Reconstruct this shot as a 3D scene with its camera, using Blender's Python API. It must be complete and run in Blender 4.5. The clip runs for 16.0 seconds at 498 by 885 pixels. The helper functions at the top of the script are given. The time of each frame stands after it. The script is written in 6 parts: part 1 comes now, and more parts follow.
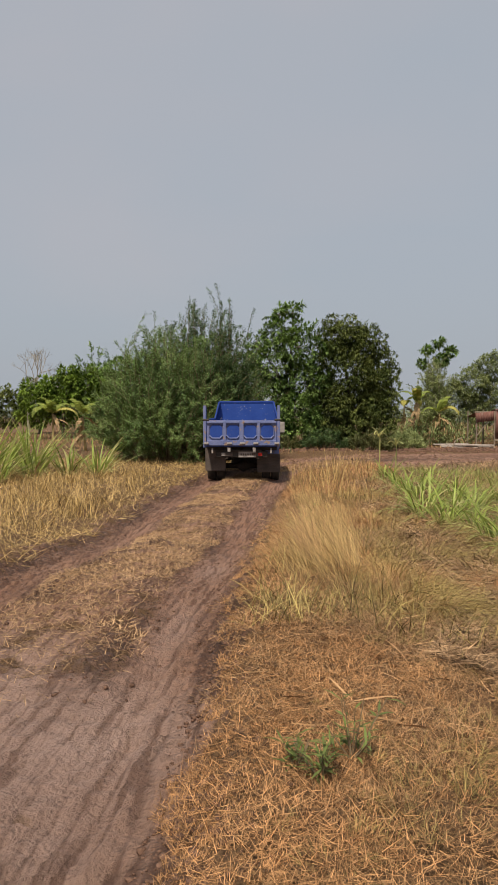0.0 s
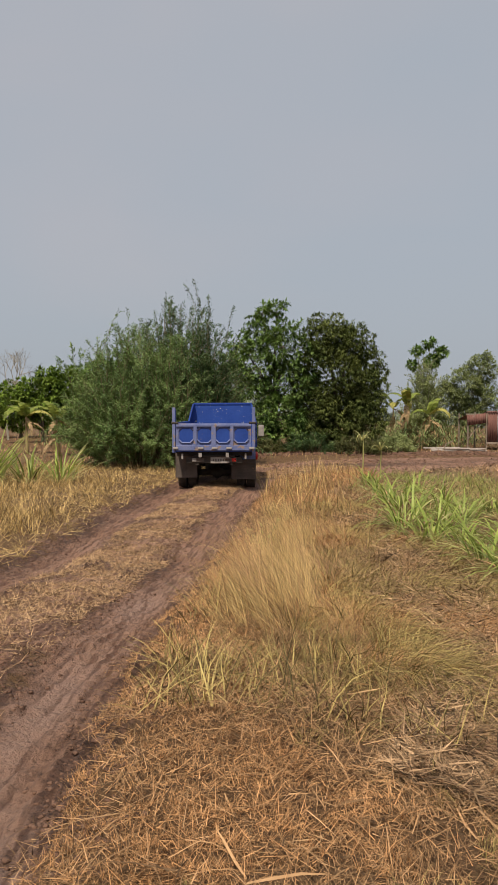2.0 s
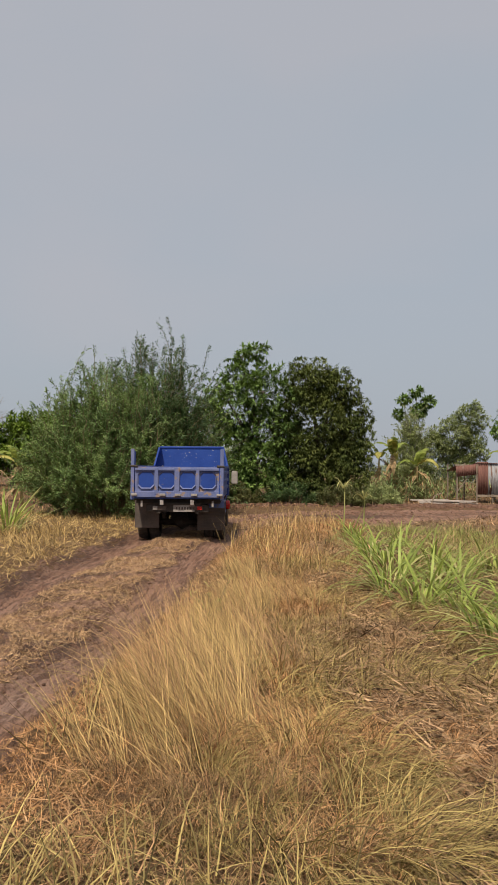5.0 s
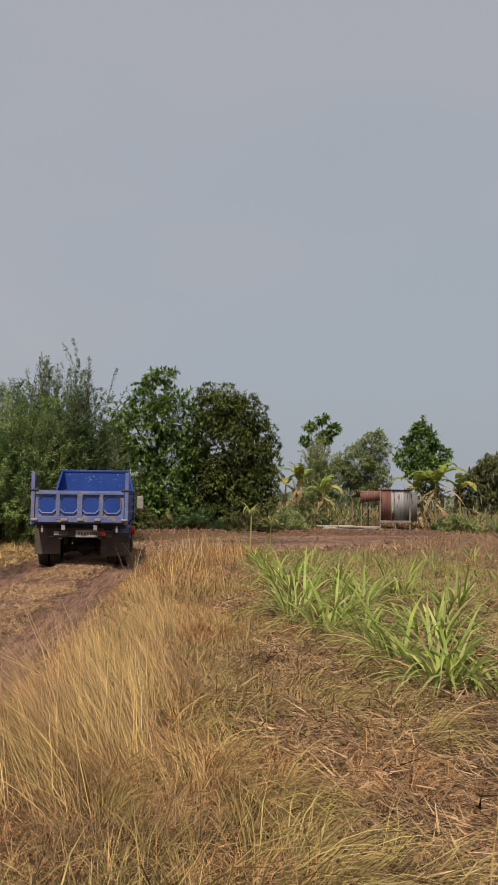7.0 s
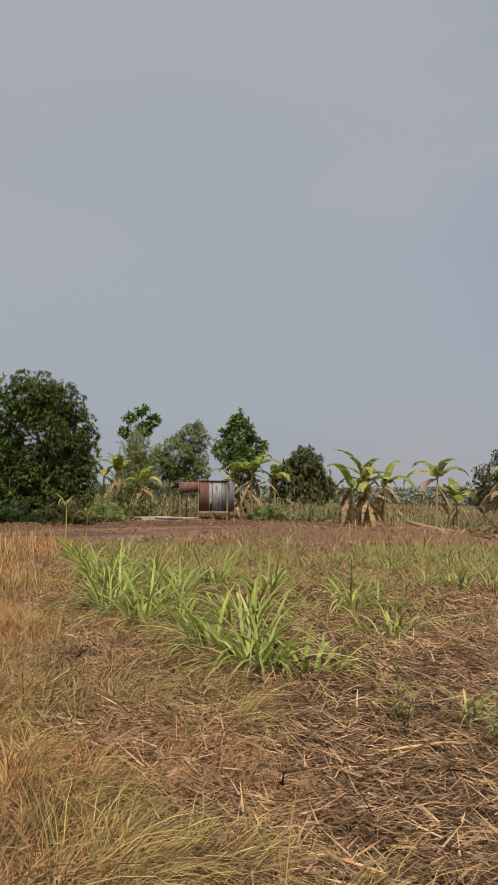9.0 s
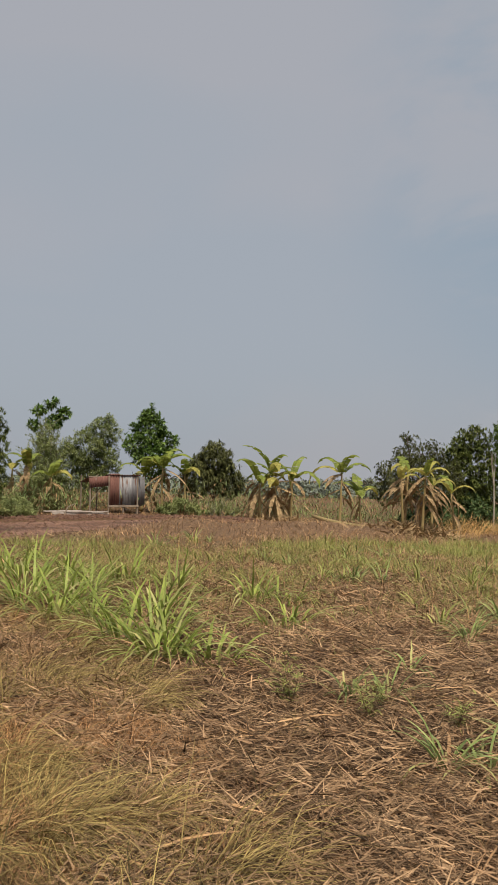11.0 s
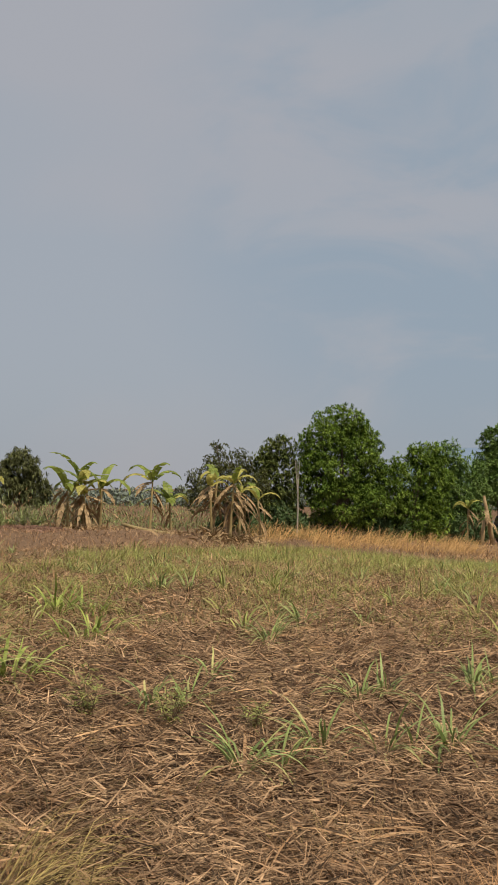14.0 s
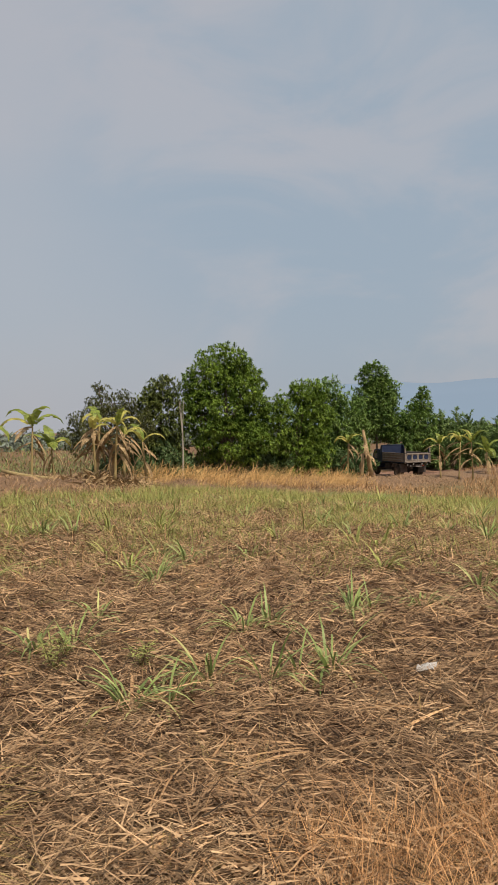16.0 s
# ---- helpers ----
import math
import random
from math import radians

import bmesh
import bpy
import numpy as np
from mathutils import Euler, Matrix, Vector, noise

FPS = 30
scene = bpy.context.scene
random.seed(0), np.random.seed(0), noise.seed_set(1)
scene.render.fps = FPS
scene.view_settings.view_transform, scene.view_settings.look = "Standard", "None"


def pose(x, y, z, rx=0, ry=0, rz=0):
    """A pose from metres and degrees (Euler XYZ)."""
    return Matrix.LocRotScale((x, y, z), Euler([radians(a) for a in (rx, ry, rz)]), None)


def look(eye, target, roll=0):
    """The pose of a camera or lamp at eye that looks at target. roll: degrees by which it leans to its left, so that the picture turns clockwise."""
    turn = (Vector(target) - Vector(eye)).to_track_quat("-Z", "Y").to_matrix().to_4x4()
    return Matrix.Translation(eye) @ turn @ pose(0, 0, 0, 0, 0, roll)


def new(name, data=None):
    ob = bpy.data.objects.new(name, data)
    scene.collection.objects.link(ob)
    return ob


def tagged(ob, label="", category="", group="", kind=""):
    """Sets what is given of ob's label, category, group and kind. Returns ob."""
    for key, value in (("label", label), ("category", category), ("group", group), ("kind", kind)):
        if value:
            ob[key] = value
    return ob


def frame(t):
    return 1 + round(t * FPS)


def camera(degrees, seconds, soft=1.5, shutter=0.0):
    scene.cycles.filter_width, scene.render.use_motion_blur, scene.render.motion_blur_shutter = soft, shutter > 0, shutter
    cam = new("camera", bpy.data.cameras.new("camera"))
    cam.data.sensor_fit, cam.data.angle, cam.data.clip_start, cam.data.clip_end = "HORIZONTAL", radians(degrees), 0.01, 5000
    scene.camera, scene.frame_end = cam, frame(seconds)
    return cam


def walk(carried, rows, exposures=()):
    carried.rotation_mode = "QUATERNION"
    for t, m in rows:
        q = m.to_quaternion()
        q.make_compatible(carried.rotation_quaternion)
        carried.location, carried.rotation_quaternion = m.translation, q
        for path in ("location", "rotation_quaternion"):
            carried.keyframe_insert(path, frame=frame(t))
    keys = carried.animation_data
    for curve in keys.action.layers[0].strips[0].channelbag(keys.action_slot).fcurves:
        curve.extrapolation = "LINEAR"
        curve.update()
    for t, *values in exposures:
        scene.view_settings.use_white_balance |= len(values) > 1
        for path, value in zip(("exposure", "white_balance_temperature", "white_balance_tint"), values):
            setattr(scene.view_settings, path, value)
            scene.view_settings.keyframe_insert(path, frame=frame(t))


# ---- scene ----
cam = camera(35.6, 16.0, 0.8)
PATH = [
    (0, (0.968, -0.588, 1.642), (0.752, 1.399, 1.559), -0.1),
    (0.5, (1.026, -0.225, 1.61), (0.819, 1.763, 1.528), -0.3),
    (1, (1.066, 0.133, 1.587), (0.866, 2.121, 1.504), -0.5),
    (1.5, (1.146, 0.463, 1.622), (0.945, 2.451, 1.541), -0.7),
    (2, (1.276, 0.792, 1.621), (1.077, 2.781, 1.546), -0.2),
    (2.5, (1.307, 1.113, 1.608), (1.107, 3.102, 1.555), 0.2),
    (3, (1.361, 1.409, 1.621), (1.157, 3.398, 1.597), 0.3),
    (3.2, (1.41, 1.505, 1.606), (1.212, 3.496, 1.592), 0.3),
    (5.3, (1.476, 2.696, 1.404), (1.326, 4.688, 1.480), 0.5),
    (5.5, (1.477, 2.721, 1.394), (1.36, 4.716, 1.480), 0.6),
    (6, (1.484, 2.736, 1.390), (1.426, 4.733, 1.495), 0.7),
    (6.5, (1.489, 2.741, 1.390), (1.476, 4.738, 1.509), 0.9),
    (7, (1.5, 2.746, 1.390), (1.569, 4.741, 1.522), 0.7),
    (7.5, (1.515, 2.752, 1.390), (1.713, 4.738, 1.521), 0.5),
    (8, (1.53, 2.773, 1.383), (1.847, 4.743, 1.506), 0.3),
    (8.5, (1.546, 2.778, 1.378), (1.975, 4.728, 1.493), 0.1),
    (8.7, (1.55, 2.78, 1.378), (2.024, 4.72, 1.493), 0.2),
    (10.8, (1.36, 2.112, 1.506), (2.06, 3.983, 1.602), 0.6),
    (11, (1.363, 2.103, 1.511), (2.105, 3.958, 1.606), 0.7),
    (11.5, (1.373, 2.097, 1.518), (2.209, 3.911, 1.616), 0.6),
    (12, (1.38, 2.092, 1.516), (2.27, 3.88, 1.619), 0.6),
    (12.5, (1.382, 2.088, 1.515), (2.317, 3.853, 1.627), 0.7),
    (13, (1.393, 2.09, 1.513), (2.395, 3.817, 1.628), 0.8),
    (13.5, (1.412, 2.085, 1.512), (2.499, 3.76, 1.631), 0.8),
    (14, (1.431, 2.091, 1.507), (2.593, 3.714, 1.627), 0.5),
    (14.5, (1.45, 2.094, 1.503), (2.702, 3.65, 1.61), -0.3),
    (15, (1.472, 2.105, 1.499), (2.808, 3.593, 1.548), -1.0),
    (15.5, (1.486, 2.112, 1.5), (2.853, 3.573, 1.489), -1.2),
    (16, (1.49, 2.11, 1.5), (2.88, 3.547, 1.463), -1.3),
]
walk(cam, [(t, look(eye, target, roll)) for t, eye, target, roll in PATH],
     [(0.0, 0.09), (3.0, 0.10), (5.3, 0.12), (6.0, 0.10), (6.5, 0.0), (8.5, -0.03), (11.0, -0.03), (13.0, -0.04), (15.4, -0.07), (16.0, 0.12)])

# ---- world, sun, exposure ----
SUN_EL, SUN_AZ = radians(57), radians(192)   # azimuth clockwise from +y
world = bpy.data.worlds.new("sky")
scene.world = world
world.use_nodes = True
wt = world.node_tree
wt.nodes.clear()


def wn(kind, **kw):
    n = wt.nodes.new(kind)
    for k, v in kw.items():
        n.inputs[k].default_value = v
    return n


sky = wt.nodes.new("ShaderNodeTexSky")
sky.sky_type, sky.sun_disc, sky.sun_elevation, sky.sun_rotation = "NISHITA", False, SUN_EL, SUN_AZ
sky.air_density, sky.dust_density, sky.ozone_density = 1.0, 6.0, 2.0
coord = wt.nodes.new("ShaderNodeTexCoord")
stretch = wt.nodes.new("ShaderNodeMapping")
stretch.inputs["Scale"].default_value = (1.0, 1.0, 2.2)
stretch.inputs["Location"].default_value = (3.1, 0.7, 0.2)
cloud = wn("ShaderNodeTexNoise", Scale=1.7, Detail=4.0, Roughness=0.45, Distortion=0.3)
soft_edge = wt.nodes.new("ShaderNodeValToRGB")
soft_edge.color_ramp.elements[0].position, soft_edge.color_ramp.elements[0].color = 0.40, (3.95, 4.3, 4.77, 1)
soft_edge.color_ramp.elements[1].position, soft_edge.color_ramp.elements[1].color = 0.60, (4.33, 4.42, 4.76, 1)
haze = wt.nodes.new("ShaderNodeMix")
haze.data_type = "RGBA"
haze.inputs[0].default_value = 0.86
back = wn("ShaderNodeBackground", Strength=0.102)
wout = wt.nodes.new("ShaderNodeOutputWorld")
wt.links.new(coord.outputs["Generated"], stretch.inputs["Vector"])
wt.links.new(stretch.outputs["Vector"], cloud.inputs["Vector"])
wt.links.new(cloud.outputs["Fac"], soft_edge.inputs["Fac"])
# thinner haze with bluer sky low in the east, broken by soft cloud
east = wt.nodes.new("ShaderNodeVectorMath")
east.operation = "DOT_PRODUCT"
east.inputs[1].default_value = (math.sin(radians(52)) * math.cos(radians(20)), math.cos(radians(52)) * math.cos(radians(20)), math.sin(radians(20)))
thin = wt.nodes.new("ShaderNodeMapRange")
thin.interpolation_type = "SMOOTHSTEP"
thin.inputs["From Min"].default_value, thin.inputs["From Max"].default_value = 0.90, 0.995
puff = wn("ShaderNodeTexNoise", Scale=3.6, Detail=7.0, Roughness=0.55, Distortion=0.5)
puffs = wt.nodes.new("ShaderNodeMapRange")
puffs.interpolation_type = "SMOOTHSTEP"
puffs.inputs["From Min"].default_value, puffs.inputs["From Max"].default_value = 0.40, 0.62
puffs.inputs["To Min"].default_value, puffs.inputs["To Max"].default_value = 0.95, 0.05
both = wt.nodes.new("ShaderNodeMath")
both.operation = "MULTIPLY"
blue = wt.nodes.new("ShaderNodeMix")
blue.data_type = "RGBA"
blue.inputs[7].default_value = (3.2, 3.92, 4.65, 1)
wt.links.new(coord.outputs["Generated"], east.inputs[0])
wt.links.new(east.outputs["Value"], thin.inputs["Value"])
wt.links.new(stretch.outputs["Vector"], puff.inputs["Vector"])
wt.links.new(puff.outputs["Fac"], puffs.inputs["Value"])
wt.links.new(thin.outputs["Result"], both.inputs[0])
wt.links.new(puffs.outputs["Result"], both.inputs[1])
wt.links.new(both.outputs["Value"], blue.inputs[0])
wt.links.new(soft_edge.outputs["Color"], blue.inputs[6])
wt.links.new(sky.outputs["Color"], haze.inputs[6])
wt.links.new(blue.outputs[2], haze.inputs[7])
wt.links.new(haze.outputs[2], back.inputs["Color"])
wt.links.new(back.outputs["Background"], wout.inputs["Surface"])

sun = new("sun", bpy.data.lights.new("sun", "SUN"))
sun.data.energy, sun.data.angle, sun.data.color = 4.2, radians(2.5), (1.0, 0.90, 0.75)
sun.matrix_world = look((math.sin(SUN_AZ) * math.cos(SUN_EL) * 50, math.cos(SUN_AZ) * math.cos(SUN_EL) * 50, math.sin(SUN_EL) * 50), (0, 0, 0))
scene.view_settings.exposure = 0.0


# ---- materials ----
def material(name, dark, light, scale=6.0, rough=0.8, metal=0.0, bump=0.2, island=0.0, through_light=0.0, stretch_z=1.0, spots=None, spec=0.3):
    """Two colours mixed by coarse and fine noise; island: how far loose pieces differ; through_light: translucent share;
    spots: (colour, scale, threshold) of stains or rust."""
    m = bpy.data.materials.new(name)
    m.use_nodes = True
    nt = m.node_tree
    p = nt.nodes["Principled BSDF"]
    p.inputs["Roughness"].default_value, p.inputs["Metallic"].default_value = rough, metal
    p.inputs["Specular IOR Level"].default_value = spec
    tc = nt.nodes.new("ShaderNodeTexCoord")
    mp = nt.nodes.new("ShaderNodeMapping")
    mp.inputs["Scale"].default_value = (1, 1, stretch_z)
    nt.links.new(tc.outputs["Object"], mp.inputs["Vector"])

    def noise_at(s, detail=4.0):
        n = nt.nodes.new("ShaderNodeTexNoise")
        n.inputs["Scale"].default_value, n.inputs["Detail"].default_value = s, detail
        nt.links.new(mp.outputs["Vector"], n.inputs["Vector"])
        return n.outputs["Fac"]

    def mixed(fac, a, b, blend="MIX"):
        n = nt.nodes.new("ShaderNodeMix")
        n.data_type, n.blend_type = "RGBA", blend
        for sock, v in ((n.inputs[0], fac), (n.inputs[6], a), (n.inputs[7], b)):
            if hasattr(v, "is_output"):
                nt.links.new(v, sock)
            else:
                sock.default_value = v if isinstance(v, float) else (*v, 1)
        return n.outputs[2]

    def ramp(fac, lo, hi):
        n = nt.nodes.new("ShaderNodeMapRange")
        n.inputs["From Min"].default_value, n.inputs["From Max"].default_value = lo, hi
        nt.links.new(fac, n.inputs["Value"])
        return n.outputs["Result"]

    fine = noise_at(scale * 9)
    col = mixed(ramp(noise_at(scale), 0.3, 0.7), dark, light)
    col = mixed(0.35, col, mixed(ramp(fine, 0.3, 0.7), dark, light))
    if island:
        g = nt.nodes.new("ShaderNodeNewGeometry")
        hsv = nt.nodes.new("ShaderNodeHueSaturation")
        v = ramp(g.outputs["Random Per Island"], 0, 1)
        v.node.inputs["To Min"].default_value, v.node.inputs["To Max"].default_value = 1 - island, 1 + island
        nt.links.new(v, hsv.inputs["Value"])
        nt.links.new(col, hsv.inputs["Color"])
        col = hsv.outputs["Color"]
    if spots:
        col = mixed(ramp(noise_at(spots[1], 6.0), spots[2], spots[2] + 0.06), col, spots[0])
    nt.links.new(col, p.inputs["Base Color"])
    if bump:
        b = nt.nodes.new("ShaderNodeBump")
        b.inputs["Strength"].default_value, b.inputs["Distance"].default_value = bump, 0.02
        nt.links.new(fine, b.inputs["Height"])
        nt.links.new(b.outputs["Normal"], p.inputs["Normal"])
    if through_light:
        tr = nt.nodes.new("ShaderNodeBsdfTranslucent")
        nt.links.new(col, tr.inputs["Color"])
        ms = nt.nodes.new("ShaderNodeMixShader")
        ms.inputs["Fac"].default_value = through_light
        nt.links.new(p.outputs["BSDF"], ms.inputs[1])
        nt.links.new(tr.outputs["BSDF"], ms.inputs[2])
        nt.links.new(ms.outputs["Shader"], nt.nodes["Material Output"].inputs["Surface"])
    return m


STRAW = material("dry_straw", (0.235, 0.13, 0.060), (0.48, 0.295, 0.150), 3, 0.8, island=0.8, through_light=0.1, bump=0)
STRAW_ORANGE = material("orange_dry_grass", (0.30, 0.15, 0.060), (0.54, 0.305, 0.140), 2, 0.8, island=0.8, through_light=0.1, bump=0)
BLOND = material("blond_bank_grass", (0.42, 0.235, 0.085), (0.64, 0.42, 0.17), 2, 0.8, island=0.5, through_light=0.15, bump=0)
STRAW_GREY = material("greyish_trodden_straw", (0.29, 0.17, 0.088), (0.57, 0.375, 0.205), 3, 0.85, island=0.5, through_light=0.05, bump=0)
STRAW_PALE = material("pale_tall_grass", (0.34, 0.222, 0.082), (0.56, 0.395, 0.172), 2, 0.8, island=0.8, through_light=0.15, bump=0)
TRASH = material("cane_trash", (0.11, 0.058, 0.031), (0.49, 0.325, 0.182), 3, 0.85, island=0.9, through_light=0.1, bump=0)
CANE = material("cane_leaf", (0.155, 0.225, 0.036), (0.42, 0.47, 0.115), 4, 0.5, island=0.35, through_light=0.35, bump=0)
CANE_PALE = material("pale_cane_leaf", (0.36, 0.38, 0.12), (0.55, 0.50, 0.22), 4, 0.55, island=0.3, through_light=0.35, bump=0)
OLIVE = material("olive_grass", (0.20, 0.23, 0.055), (0.45, 0.45, 0.14), 3, 0.6, island=0.4, through_light=0.3, bump=0)
WEED = material("weed_leaf", (0.09, 0.125, 0.03), (0.21, 0.25, 0.07), 4, 0.6, island=0.3, through_light=0.3, bump=0)
MANGO = material("mango_leaf", (0.038, 0.066, 0.018), (0.21, 0.235, 0.065), 0.9, 0.7, island=0.6, through_light=0.14, bump=0, spec=0.12)
MANGO_FRESH = material("fresh_mango_leaf", (0.045, 0.098, 0.014), (0.27, 0.37, 0.06), 0.9, 0.7, island=0.55, through_light=0.2, bump=0, spec=0.12)
LEAFY = material("broad_green_leaf", (0.06, 0.13, 0.03), (0.25, 0.35, 0.085), 1, 0.65, island=0.5, through_light=0.22, bump=0)
FEATHER = material("feathery_leaf", (0.07, 0.135, 0.04), (0.24, 0.32, 0.10), 1, 0.6, island=0.5, through_light=0.22, bump=0)
FEATHER_DARK = material("dark_feathery_leaf", (0.032, 0.07, 0.024), (0.13, 0.19, 0.065), 1, 0.6, island=0.5, through_light=0.14, bump=0)
WILLOWY = material("greyish_leaf", (0.17, 0.215, 0.075), (0.40, 0.435, 0.18), 1, 0.6, island=0.35, through_light=0.3, bump=0)
OLIVE_LEAF = material("olive_leaf", (0.065, 0.075, 0.025), (0.18, 0.185, 0.065), 1, 0.6, island=0.4, through_light=0.25, bump=0)
BANANA = material("banana_leaf", (0.13, 0.19, 0.03), (0.36, 0.40, 0.085), 3, 0.45, island=0.2, through_light=0.4, bump=0)
BANANA_YELLOW = material("yellow_banana_leaf", (0.33, 0.33, 0.07), (0.55, 0.48, 0.14), 3, 0.5, island=0.2, through_light=0.4, bump=0)
DEAD_LEAF = material("dead_banana_leaf", (0.22, 0.14, 0.068), (0.46, 0.33, 0.18), 3, 0.85, island=0.3, through_light=0.15, bump=0)
STEM = material("banana_stem", (0.20, 0.14, 0.062), (0.43, 0.34, 0.15), 5, 0.6, stretch_z=0.25, bump=0.4)
BARK = material("bark", (0.07, 0.055, 0.04), (0.20, 0.16, 0.12), 8, 0.9, stretch_z=0.3, bump=0.6)
PALE_BARK = material("pale_bark", (0.24, 0.21, 0.17), (0.42, 0.38, 0.31), 8, 0.9, stretch_z=0.3, bump=0.5)
TWIG = material("twig", (0.13, 0.09, 0.05), (0.27, 0.20, 0.12), 8, 0.9, bump=0)
CLOD = material("red_brown_clod", (0.10, 0.052, 0.034), (0.21, 0.12, 0.082), 10, 0.95, bump=0.6, island=0.2)
# leaf green greyed and paled to paint in the haze of distance
HAZE_TINTED_LEAF = material("haze_tinted_leaf", (0.14, 0.165, 0.13), (0.22, 0.25, 0.205), 0.25, 0.95, bump=0, island=0.1)

PAINT = material("blue_paint", (0.010, 0.036, 0.20), (0.020, 0.062, 0.29), 2.5, 0.45, bump=0.06, spots=((0.22, 0.17, 0.13), 9.0, 0.66), spec=0.4)
PAINT_DULL = material("dusty_blue_paint", (0.075, 0.105, 0.25), (0.19, 0.205, 0.35), 4, 0.65, bump=0.1, spots=((0.25, 0.18, 0.15), 8.0, 0.58))
CHIPPED = material("chipped_blue_paint", (0.014, 0.045, 0.22), (0.026, 0.07, 0.29), 3, 0.5, bump=0.1, spots=((0.42, 0.40, 0.40), 17.0, 0.65))
STEEL_DIRTY = material("muddy_black_steel", (0.02, 0.017, 0.015), (0.075, 0.06, 0.05), 6, 0.8, bump=0.3)
FLAP = material("mud_flap_rubber", (0.055, 0.046, 0.04), (0.13, 0.10, 0.085), 5, 0.85, bump=0.2)
TYRE = material("muddy_tyre", (0.025, 0.021, 0.018), (0.11, 0.085, 0.065), 9, 0.9, bump=0.4)
RIM = material("dusty_rim", (0.16, 0.12, 0.09), (0.30, 0.24, 0.19), 9, 0.7, metal=0.3)
WHITE_DIRTY = material("dirty_white_paint", (0.20, 0.175, 0.16), (0.36, 0.325, 0.30), 8, 0.6, bump=0.05)
LIGHT_RED = material("red_lens", (0.35, 0.015, 0.01), (0.55, 0.03, 0.02), 20, 0.25, bump=0)
GLASS = material("dark_glass", (0.008, 0.009, 0.011), (0.014, 0.016, 0.02), 2, 0.06, bump=0, spec=0.6)
RUST = material("rusty_corrugated_iron", (0.12, 0.055, 0.045), (0.25, 0.125, 0.10), 3, 0.75, metal=0.2, stretch_z=0.3, bump=0.2, spots=((0.26, 0.20, 0.17), 5.0, 0.62))
ZINC = material("worn_zinc_sheet", (0.20, 0.195, 0.20), (0.44, 0.44, 0.46), 3, 0.6, metal=0.3, stretch_z=0.25, bump=0.1, spots=((0.15, 0.08, 0.055), 4.0, 0.55))
GREY_IRON = material("grey_weathered_iron", (0.13, 0.125, 0.13), (0.25, 0.24, 0.25), 3, 0.6, metal=0.3, stretch_z=0.25, bump=0.15, spots=((0.12, 0.06, 0.045), 5.0, 0.6))
WOOD = material("weathered_wood", (0.16, 0.12, 0.09), (0.36, 0.29, 0.22), 6, 0.85, stretch_z=0.4, bump=0.3)
PLANK = material("grey_plank", (0.30, 0.25, 0.22), (0.52, 0.45, 0.40), 6, 0.85, bump=0.3)
LITTER = material("white_plastic", (0.40, 0.37, 0.34), (0.55, 0.52, 0.49), 6, 0.5, bump=0)


